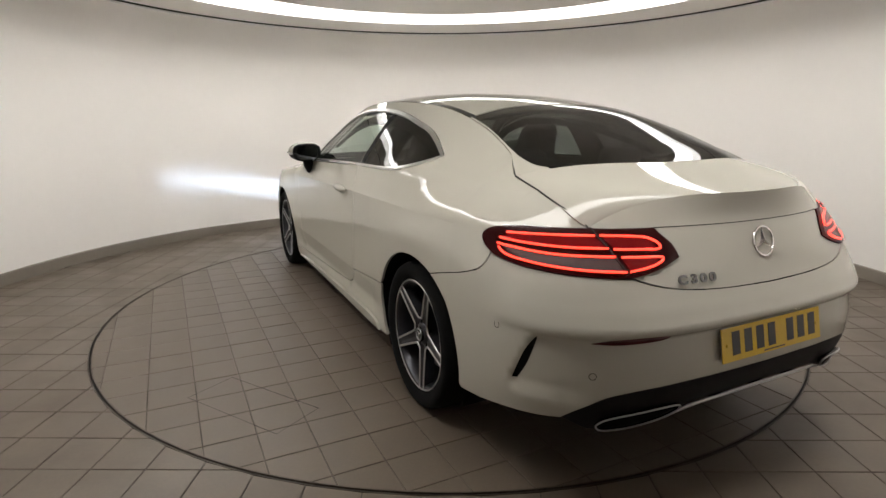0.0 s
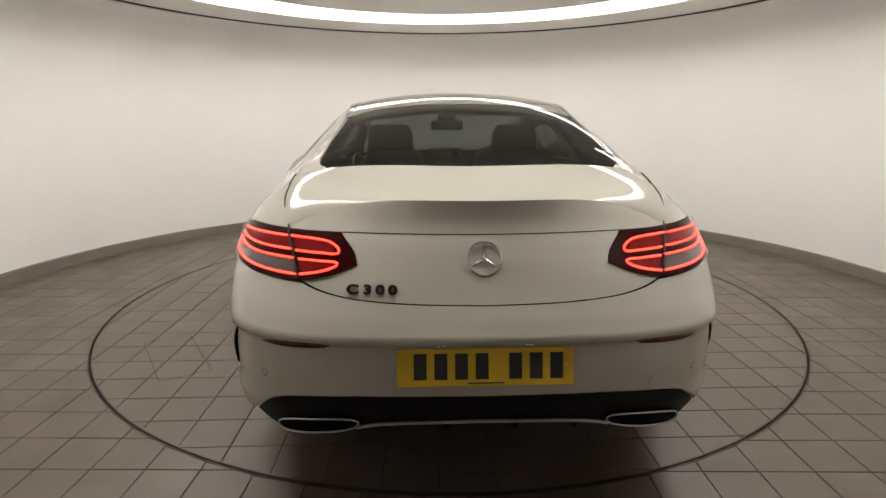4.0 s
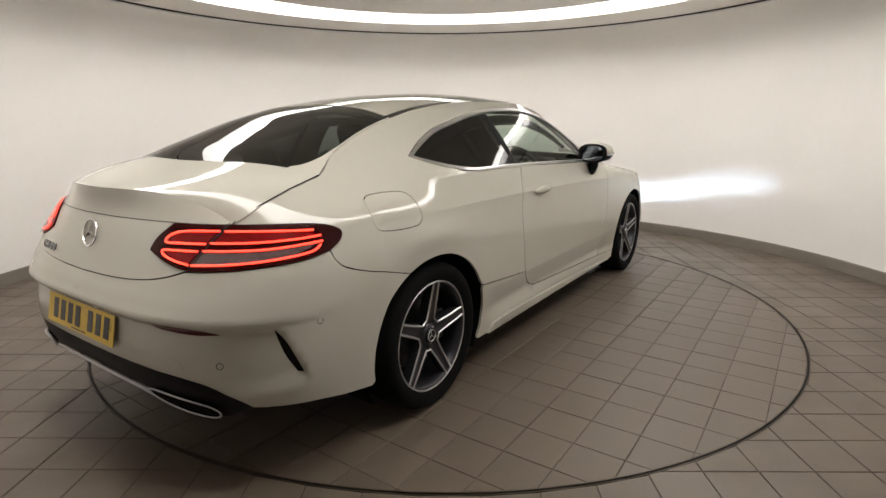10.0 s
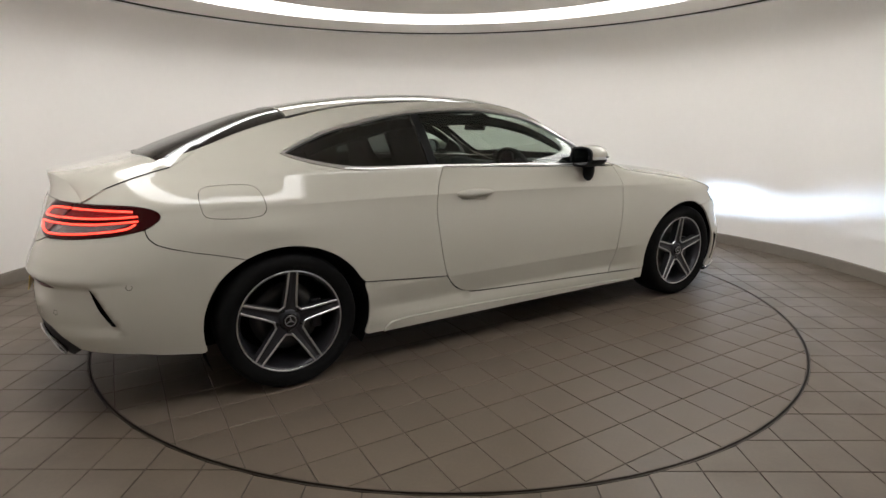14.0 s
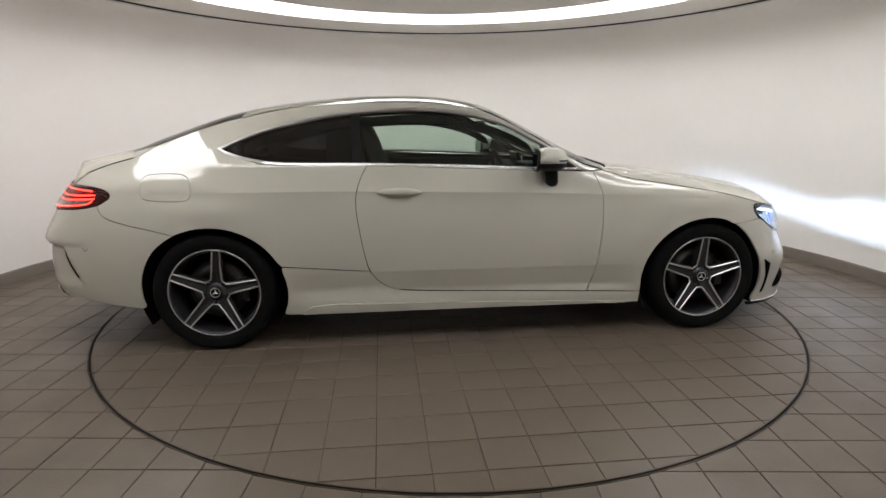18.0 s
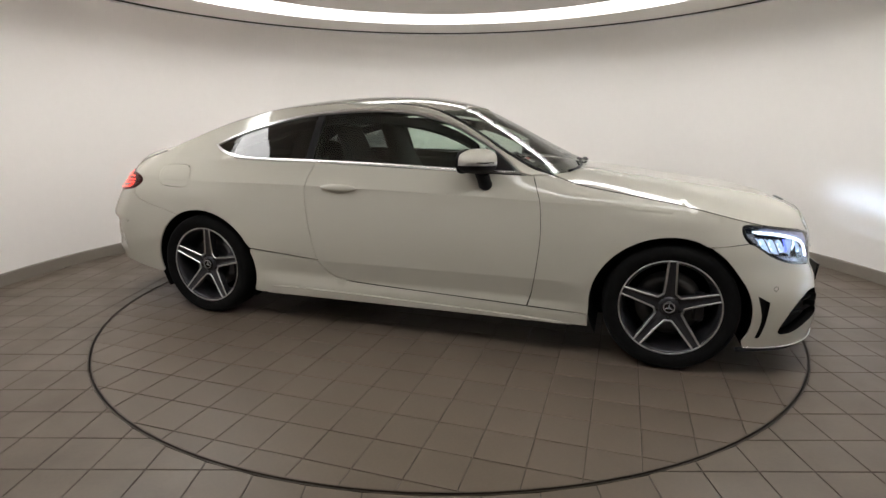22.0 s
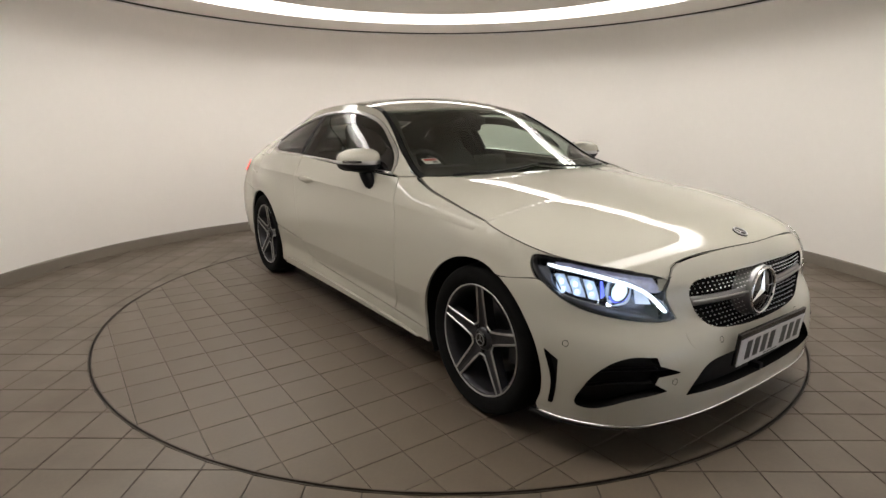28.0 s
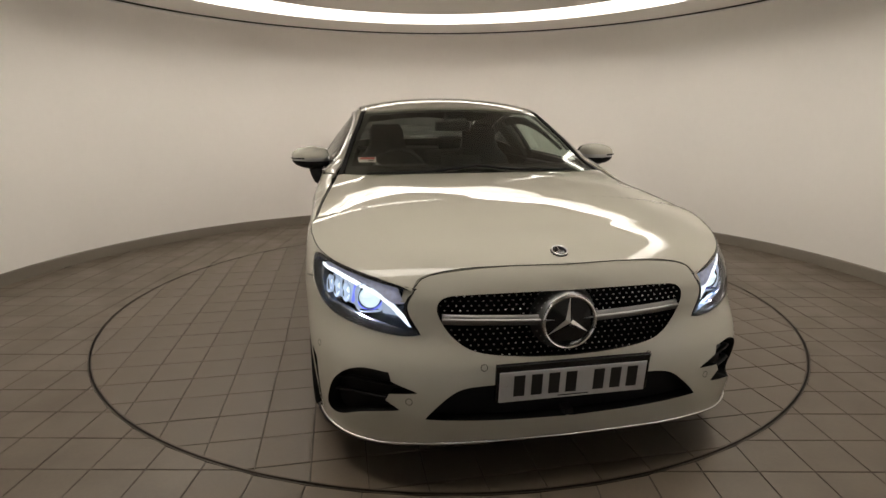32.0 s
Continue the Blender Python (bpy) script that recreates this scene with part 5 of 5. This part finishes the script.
def grille(car):
    g = Sheet().both(skin, GRILLE, gap=-0.01, lift=-0.05, depth=0.004, step=0.04).make("grille", [TRIM_DARK, TRIM_DARK], car, "dark grille dotted with silver pins")
    loop = smooth_line(GRILLE, 0.02, True)
    bm = bmesh.new()
    row = 0
    z = 0.487
    while z < 0.69:
        q = 2.36 + (0.012 if row % 2 else 0.0)
        while q < 2.745:
            if inside(loop, q, z) and abs(z - (0.588 + (2.75 - q) * 0.045)) > 0.024:
                for side in (1, -1):
                    p = skin_frame(q, z, side, -0.010)
                    s = 0.0031
                    top_v = bm.verts.new(p @ Vector((0, 0, 0.006)))
                    ring = [bm.verts.new(p @ Vector((a * s * 1.3, b * s, 0))) for a, b in ((1, 0), (0, 1), (-1, 0), (0, -1))]
                    for k in range(4):
                        bm.faces.new((top_v, ring[k], ring[(k + 1) % 4]))
            q += 0.0225
        z += 0.0165
        row += 1
    tagged(part("grille_pin", bm, PIN, g, "small silver pins"), kind="stuff")
    for side in (1, -1):
        bm = bmesh.new()
        pts = [on_skin(q, 0.588 + (2.75 - q) * 0.045, side, -0.012) for q in [2.365 + 0.03 * i for i in range(13)]]
        tube(bm, pts, 0.019, 12, 0.55, up=Vector((1, 0, 0)))
        part("louvre", bm, LOUVRE, g, "satin silver louvre", True)
        bm = tube(bmesh.new(), [p + Vector((0.016, 0, 0.004)) for p in pts], 0.0045, 8)
        part("louvre_edge", bm, SATIN, g, "polished louvre edge", True)
    m = Matrix(((0, 0, 1, 2.124), (1, 0, 0, 0), (0, 1, 0, 0.586), (0, 0, 0, 1)))
    hub = part("badge_mount", lathe(bmesh.new(), [(0.122, -0.03), (0.106, 0.012), (0.100, 0.034), (0.097, 0.042), (0.090, 0.040), (0.088, 0.030)], m, 56), LOUVRE, g, "silver badge mount", True)
    part("badge_disc", lathe(bmesh.new(), [(0.09, 0.032), (0.0001, 0.036)], m, 40), GLOSS_BLACK, hub, "gloss black badge disc", True)
    star(hub, m @ pose(0, 0, 0.036), 0.092, 0.007, CHROME, 0.006)


def sensor(owner, q, z, side):
    m = skin_frame(q, z, side, 0.0)
    s = part("parking_sensor", lathe(bmesh.new(), [(0.0100, -0.002), (0.0100, 0.0003), (0.0096, 0.0007), (0.0001, 0.0008)], m, 24), PAINT, owner, "")
    part("sensor_ring", lathe(bmesh.new(), [(0.0122, 0.0006), (0.0100, 0.0006)], m, 24), GAP, s)


def details(car):
    for side in (1, -1):
        tail_light(car, side)
        headlight(car, side)
        door_mirror(car, side)
        # intakes and vents behind their openings
        o = [(1.94, 0.225), (1.97, 0.34), (2.05, 0.42), (2.2, 0.45), (2.31, 0.37), (2.25, 0.295), (2.1, 0.27)]
        intake = sheet("side_intake", skin, o, BLACK_PLASTIC, car, side, "black side air intake", gap=-0.008, lift=-0.048, depth=0.004, step=0.05)
        for z0 in (0.325, 0.375):
            bm = tube(bmesh.new(), line_on_skin([(1.985, z0 - 0.015), (2.08, z0 + 0.01), (2.225, z0 + 0.012)], side, -0.03), 0.012, 8, 0.35)
            part("intake_blade", bm, BLACK_PLASTIC, intake, "", True)
        sheet("slot", skin, sharp((1.83, 0.44), (1.905, 0.41), (1.87, 0.205), (1.835, 0.205)), BLACK_PLASTIC, car, side, "narrow black bumper slot", gap=0.0, lift=-0.03, depth=0.004, step=0.05)
        sheet("rear_vent", skin, sharp((-2.26, 0.6), (-2.2, 0.55), (-2.145, 0.42), (-2.18, 0.425), (-2.22, 0.5)), BLACK_PLASTIC, car, side, "narrow black corner vent", gap=0.0, lift=-0.022, depth=0.004, step=0.05)
        o = [(-2.612, 0.607), (-2.55, 0.612)] + [(-2.47, 0.606)] + sharp((-2.40, 0.590)) + [(-2.46, 0.586), (-2.55, 0.591), (-2.6, 0.597)]
        sheet("reflector", skin, o, REFLECTOR, car, side, "dark red bumper reflector", gap=0.0, lift=0.002, depth=0.006, step=0.04)
        for q, z in ((-2.405, 0.485), (-2.095, 0.595), (1.927, 0.467), (2.269, 0.339), (2.483, 0.449)):
            sensor(car, q, z, side)
        # door glass seal and sill edge
        bm = tube(bmesh.new(), line_on_skin([(0.62, 0.983), (0.303, 0.992), (0.0, 1.004), (-0.325, 1.014), (-0.569, 1.02)], side, 0.004, 0.04), 0.004, 6)
        part("belt_strip", bm, CHROME, car, "polished belt strip", True)
        # cowl end and black sail panel at the foot of the pillar
        sheet("sail_panel", skin, sharp((0.43, 1.000), (0.43, 1.112)) + [(0.506, 1.073)] + sharp((0.617, 0.991)), GLOSS_BLACK, car, side, "black triangular mirror base", gap=0.001, lift=0.0, depth=0.004, step=0.04)
    # covers of the towing eyes
    sheet("tow_cover", skin, [(2.335, 0.5), (2.365, 0.505), (2.4, 0.495), (2.418, 0.45), (2.41, 0.425), (2.37, 0.437), (2.345, 0.46)], PAINT, car, -1, lift=0.0012, depth=0.003, gap=0.0)
    sheet("tow_cover", skin, sharp((-2.515, 0.456), (-2.52, 0.49), (-2.555, 0.493), (-2.565, 0.459)), PAINT, car, -1, lift=0.0012, depth=0.003, gap=0.0)
    # lower intake
    Sheet().both(skin, LOW_INTAKE, gap=-0.01, lift=-0.05, depth=0.004, step=0.05).make("lower_intake", [BLACK_PLASTIC, TRIM_DARK], car, "black lower air intake")
    # added black block hides a lit sliver of the opening's edge at the middle
    mid = on_skin(2.745, 0.268, 1, 0.0)
    part("sliver_cover", boxed((0.05, 0.03, 0.022), Matrix.Translation((mid.x - 0.030, 0, 0.270))), BLACK_PLASTIC, car, "black block added to hide a bright sliver in the intake")
    lip = [(1.80, 0.160), (1.88, 0.160), (1.95, 0.163), (2.16, 0.170), (2.28, 0.181), (2.5, 0.185), (2.748, 0.182)]
    path = line_on_skin(lip, 1, 0.002, 0.03) + line_on_skin(lip, -1, 0.002, 0.03)[::-1]
    part("lip_trim", tube(bmesh.new(), path, 0.0055, 8), CHROME, car, "bright front lip trim", True)
    path2 = [p + Vector((-0.03, 0, -0.012)) for p in path]
    part("lip_underside", tube(bmesh.new(), path2, 0.016, 8, 0.6), BLACK_PLASTIC, car, "black splitter under the lip", True)
    grille(car)
    plate(car, Matrix(((0, 0.10, 0.995, 2.222), (1, 0, 0, 0), (0, 0.995, -0.10, 0.397), (0, 0, 0, 1))), PLATE_WHITE, "white front number plate with dark bars", GLOSS_BLACK)
    plate(car, Matrix(((0, 0.20, -0.98, -2.447), (-1, 0, 0, 0), (0, 0.98, 0.20, 0.546), (0, 0, 0, 1))), PLATE_YELLOW, "yellow rear number plate with dark bars")
    for y in (-0.13, 0.13):
        lamp = part("plate_lamp", box(bmesh.new(), (0.02, 0.05, 0.008), pose(-2.428, y, 0.617, 0, 12, 0), 0.003), BLACK_PLASTIC, car, "small lit number plate lamp")
        part("plate_lamp_lens", boxed((0.006, 0.022, 0.002), pose(-2.437, y, 0.6105, 0, 12, 0)), PLATE_LAMP, lamp, "lit white lens")
    # diffuser, tail pipes
    o = sharp((-2.335, 0.322)) + [(-2.38, 0.364), (-2.46, 0.413), (-2.626, 0.439), (-2.8, 0.442)] + sharp((MID_REAR, 0.440), (MID_REAR, 0.355)) + [(-2.76, 0.348), (-2.68, 0.333), (-2.60, 0.292), (-2.5, 0.274)] + sharp((-2.42, 0.278))
    dif = Sheet().both(skin, o, step=0.03, depth=0.05, lift=-0.006).make("diffuser", [BLACK_PLASTIC, TRIM_DARK], car, "black rear diffuser")
    low = [(-2.66, 0.327), (-2.72, 0.344), (-2.8, 0.351), (-3.018, 0.355)]
    path = line_on_skin(low, 1, 0.004, 0.03) + line_on_skin(low, -1, 0.004, 0.03)[::-1]
    part("diffuser_trim", tube(bmesh.new(), path, 0.0055, 8), SATIN, dif, "silver diffuser trim", True)
    for y in (-0.3, -0.11, 0.11, 0.3):
        bm = bmesh.new()
        prism(bm, [(-0.10, 0.05), (0.06, 0.05), (0.02, -0.045), (-0.03, -0.06)], Matrix(((-1, 0, 0, -2.33), (0, 0, 1, y - 0.006), (0, 1, 0, 0.335), (0, 0, 0, 1))), 0.012)
        part("fin", bm, BLACK_PLASTIC, dif, "black diffuser fin")
    for side in (1, -1):
        ex = [(-2.437, 0.312), (-2.462, 0.338), (-2.54, 0.358), (-2.645, 0.369), (-2.672, 0.357), (-2.645, 0.327), (-2.56, 0.300), (-2.49, 0.289), (-2.45, 0.291)]
        loop = smooth_line(ex, 0.012, True)
        ring = [on_skin(p.x, p.y, side, 0.010) for p in loop]
        pipe = part("tail_pipe_trim", tube(bmesh.new(), ring, 0.0030, 8, closed=True, up=Vector((1, 0, 0))), SATIN, car, "chrome tail pipe surround", True)
        sheet("tail_pipe", skin, ex, TRIM_DARK, pipe, side, "dark tail pipe mouth", gap=0.002, lift=0.001, depth=0.004, step=0.04)
        bm = bmesh.new()
        inner = [on_skin(p.x, p.y, side, 0.012) for p in loop]
        back = [on_skin(p.x, p.y, side, 0.001) for p in loop]
        a = [bm.verts.new(p) for p in inner]
        b = [bm.verts.new(p) for p in back]
        for i in range(len(a)):
            bm.faces.new((a[i], a[(i + 1) % len(a)], b[(i + 1) % len(a)], b[i]))
        part("tail_pipe_wall", bm, DARK_CHROME, pipe, "", True)
    seam = [(-2.59, 0.9195), (-2.75, 0.921), (-3.018, 0.921)]
    path = line_on_skin(seam, 1, 0.0006, 0.03) + line_on_skin(seam, -1, 0.0006, 0.03)[::-1]
    for side in (1, -1):
        bm = tube(bmesh.new(), [on_skin(*boot_seam(u / 24), side, 0.0018) for u in range(0, 25)], 0.0026, 6)
        part("boot_side_joint", bm, GAP, car, "thin dark joint beside the boot lid")
    part("boot_joint", tube(bmesh.new(), path, 0.0016, 6), GAP, car, "thin dark joint across the boot lid")
    # badges and lettering
    z = 0.853
    m = Matrix(((0, 0.28, -0.96, tail_x(z) - 0.001), (-1, 0, 0, 0), (0, 0.96, 0.28, z), (0, 0, 0, 1)))
    star(car, m, 0.050, 0.005, CHROME, 0.0035)
    p = bonnet(2.045, 0)
    n = normal_of(bonnet, 2.045, 0, 1)
    yx = Vector((-1, 0, 0)) - n * (-n.x)
    yx.normalize()
    xx = yx.cross(n)
    m = Matrix(((xx.x, yx.x, n.x, p.x), (xx.y, yx.y, n.y, p.y), (xx.z, yx.z, n.z, p.z), (0, 0, 0, 1)))
    b = part("bonnet_badge", lathe(bmesh.new(), [(0.031, 0.0), (0.029, 0.004), (0.0001, 0.006)], m, 28), GLOSS_BLACK, car, "small dark bonnet badge", True)
    star(b, m @ pose(0, 0, 0.005), 0.027, 0.002, SATIN, 0.0028)
    for ch, dx in (("C", -0.060), ("3", -0.015), ("0", 0.022), ("0", 0.059)):
        txt = bpy.data.curves.new("lettering", "FONT")
        txt.body, txt.size, txt.extrude, txt.align_x, txt.offset = ch, 0.038, 0.0018, "CENTER", 0.0018
        tmp = new("lettering_source", txt)
        bpy.context.view_layer.update()
        me = bpy.data.meshes.new_from_object(tmp.evaluated_get(bpy.context.evaluated_depsgraph_get()))
        bpy.data.objects.remove(tmp)
        me.materials.clear()
        me.materials.append(DARK_CHROME)
        ob = new("letter", me)
        ob.parent = car
        ob.matrix_basis = skin_frame(LETTER_Q, 0.768, 1, 0.003) @ pose(dx, -0.014, 0) @ Matrix.Diagonal((1.35, 1, 1, 1))
        tagged(ob, "dark chrome raised letter")
    # windscreen border, wipers, sticker
    sl = [(x, seam_y(x) - 0.028) for x in (0.25, 0.4, 0.55, 0.69)]
    o = sharp((0.128, 0.565)) + sl + sharp((0.80, 0.72)) + [(0.9, 0.5), (0.95, 0.25), (0.96, 0.0), (0.95, -0.25), (0.9, -0.5)] + sharp((0.80, -0.72)) + [(x, -y) for x, y in sl[::-1]] + sharp((0.128, -0.565)) + [(0.195, -0.4), (0.227, 0.0), (0.195, 0.4)]
    hole = sharp((0.19, 0.53)) + [(0.4, 0.60), (0.55, 0.645)] + sharp((0.70, 0.675)) + [(0.79, 0.45), (0.83, 0.0), (0.79, -0.45)] + sharp((0.70, -0.675)) + [(0.55, -0.645), (0.4, -0.6)] + sharp((0.19, -0.53)) + [(0.245, -0.3), (0.262, 0.0), (0.245, 0.3)]
    sheet("windscreen_border", top, o, GLOSS_BLACK, car, 1, "black printed glass border", holes=[hole], gap=0.003, lift=-0.011, depth=0.003, step=0.04)
    for y0, y1 in ((-0.60, 0.0), (-0.02, 0.55)):
        path = [top(0.87 + 0.04 * math.sin(math.pi * (i / 10)), y0 + (y1 - y0) * i / 10) + Vector((0.004, 0, 0.008)) for i in range(11)]
        part("wiper", tube(bmesh.new(), path, 0.007, 6), BLACK_PLASTIC, car, "black wiper arm", True)
    p = top(0.67, -0.585)
    m = Matrix.Translation(p + Vector((-0.02, 0, -0.012))) @ pose(0, 0, 0, 0, 27, 0)
    st = part("permit_sticker", boxed((0.055, 0.10, 0.001), m), PAPER, car, "small printed paper in the windscreen")
    part("print_bar", boxed((0.02, 0.085, 0.001), m @ pose(-0.012, 0, 0.001)), RED_PRINT, st)
    part("print_bar", boxed((0.012, 0.03, 0.001), m @ pose(0.012, 0.02, 0.001)), INK, st)


def seat(car, y):
    s = part("seat_base", box(bmesh.new(), (0.50, 0.50, 0.20), pose(0.02, y, 0.50, 0, -6, 0), 0.06), LEATHER, car, "black leather front seat", True)
    bm = bmesh.new()
    rows = []
    for t, wd, th in ((0.0, 0.23, 0.10), (0.2, 0.255, 0.12), (0.45, 0.245, 0.11), (0.62, 0.215, 0.09), (0.72, 0.15, 0.075), (0.80, 0.135, 0.08), (0.90, 0.13, 0.075), (0.96, 0.105, 0.05)):
        c = Vector((-0.33 - 0.28 * t, y, 0.52 + 0.74 * t))
        rows.append([bm.verts.new(c + Vector((th * math.copysign(abs(math.cos(a)) ** 0.6, math.cos(a)) * 0.7, wd * math.copysign(abs(math.sin(a)) ** 0.6, math.sin(a)), 0))) for a in [k * math.tau / 24 for k in range(24)]])
    for p, q in zip(rows, rows[1:]):
        for k in range(24):
            bm.faces.new((p[k], p[(k + 1) % 24], q[(k + 1) % 24], q[k]))
    bm.faces.new(rows[-1])
    bm.faces.new(rows[0][::-1])
    bmesh.ops.recalc_face_normals(bm, faces=bm.faces)
    part("seat_back", bm, LEATHER, s, "black sports seat back with built-in headrest", True)


def interior(car):
    for y in (-0.37, 0.37):
        seat(car, y)
    part("rear_bench", box(bmesh.new(), (0.5, 1.15, 0.2), pose(-0.95, 0, 0.52), 0.05), LEATHER, car, "black leather rear bench", True)
    for y in (-0.3, 0.3):
        part("rear_backrest", box(bmesh.new(), (0.14, 0.52, 0.5), pose(-1.28, y, 0.76, 0, -22, 0), 0.05), LEATHER, car, "black rear backrest", True)
        part("rear_headrest", box(bmesh.new(), (0.09, 0.24, 0.13), pose(-1.37, y, 1.055, 0, -15, 0), 0.04), LEATHER, car, "black rear headrest", True)
    part("parcel_shelf", boxed((0.55, 1.1, 0.02), pose(-1.62, 0, 1.0)), TRIM_DARK, car, "black parcel shelf")
    part("dashboard", box(bmesh.new(), (0.5, 1.36, 0.30), pose(0.62, 0, 0.79, 0, 6, 0), 0.07), LEATHER, car, "black soft-touch dashboard", True)
    part("instrument_hood", box(bmesh.new(), (0.2, 0.36, 0.08), pose(0.50, -0.37, 0.955), 0.03), LEATHER, car, "black instrument hood", True)
    part("screen", box(bmesh.new(), (0.02, 0.25, 0.14), pose(0.46, 0.0, 0.98, 0, -12, 0), 0.008), GLOSS_BLACK, car, "black centre screen")
    m = pose(0.29, -0.37, 0.905, 0, 66, 0)
    path = [m @ Vector((0.182 * math.cos(i * math.tau / 36), 0.182 * math.sin(i * math.tau / 36), 0)) for i in range(36)]
    w = part("steering_wheel", tube(bmesh.new(), path, 0.015, 8, closed=True, up=Vector((1, 0, 0.4))), LEATHER, car, "black leather steering wheel", True)
    part("steering_hub", box(bmesh.new(), (0.16, 0.14, 0.04), m, 0.02), LEATHER, w, "", True)
    for a in (0, 150, 210):
        part("steering_spoke", boxed((0.17, 0.03, 0.012), m @ pose(0, 0, 0, 0, 0, a + 90) @ pose(0.1, 0, 0)), SATIN, w)
    part("interior_mirror", box(bmesh.new(), (0.03, 0.235, 0.066), pose(0.20, 0.0, 1.222, 0, 10, 0), 0.012), BLACK_PLASTIC, car, "black interior mirror", True)
    part("mirror_pod", box(bmesh.new(), (0.12, 0.13, 0.045), pose(0.265, 0.0, 1.268, 0, 26, 0), 0.015), BLACK_PLASTIC, car, "black camera pod", True)
    for y in (-0.62, 0.62):
        part("door_card", box(bmesh.new(), (1.2, 0.05, 0.34), pose(0.05, y * 1.27, 0.79), 0.02), LEATHER, car, "black door card", True)
    for side in (1, -1):
        o = [(x, z + 0.012) for x, z in DLO_TOP[:-1]] + sharp((0.40, 1.115)) + [(x, z - 0.034) for x, z in DLO_TOP[1:-2][::-1]] + sharp((-1.25, 1.12))
        sheet("roof_lining", skin, o, TRIM_DARK, car, side, "black roof lining over the side windows", lift=-0.05, depth=0.02, gap=0.0, step=0.05)
        sheet("pillar_lining", skin, sharp((-0.80, 1.0), (-0.80, 1.29), (-0.60, 1.31), (-0.57, 1.0)), TRIM_DARK, car, side, "black inner pillar trim", lift=-0.06, depth=0.03, gap=0.0, step=0.06)
    o = [(-1.2, 0.46), (-0.6, 0.49), (0.0, 0.5), (0.12, 0.4), (0.13, 0.0), (0.12, -0.4), (0.0, -0.5), (-0.6, -0.49), (-1.2, -0.46), (-1.22, 0.0)]
    sheet("headliner", top, o, TRIM_DARK, car, 1, "black headliner", lift=-0.045, depth=0.01, gap=0.0, step=0.08)
    part("centre_console", box(bmesh.new(), (0.9, 0.2, 0.3), pose(0.1, 0, 0.5), 0.04), LEATHER, car, "black centre console", True)


# ---- everything, built once ----
floor = build_room()
turntable = build_turntable()
build_wall_plate()
car = build_car()
build_tiles(floor, -0.498 + TILE / 2, -2.129 + TILE / 2, lambda x, y: TABLE_R - 0.16 < math.hypot(x, y) < WALL_R - 0.06 + 0.15 or (abs(x) < 2.1 and -5.1 < y < -2.6 and math.hypot(x, y) > TABLE_R),
            outside_clip, lambda x, y: abs(x) * 0.3 + y, "floor_tiles", 3)
build_tiles(turntable, 0.1020 + TILE / 2, -2.1275 + TILE / 2, lambda x, y: math.hypot(x, y) < TABLE_R + 0.12, inside_clip, lambda x, y: -abs(y), "turntable_tiles", 5)


def motions():
    """The turntable and the car on it turn at one steady rate."""
    table_rows, car_rows = [], []
    for i in range(33):
        t = float(i)
        a = TURN_START + TURN_RATE * t
        c, s = math.cos(radians(a)), math.sin(radians(a))
        table_rows.append((t, pose(0, 0, 0, 0, 0, a)))
        car_rows.append((t, pose(-AXIS[0] * c + AXIS[1] * s, -AXIS[0] * s - AXIS[1] * c, 0.0, 0, 0, a)))
    walk(turntable, table_rows)
    walk(car, car_rows)


motions()
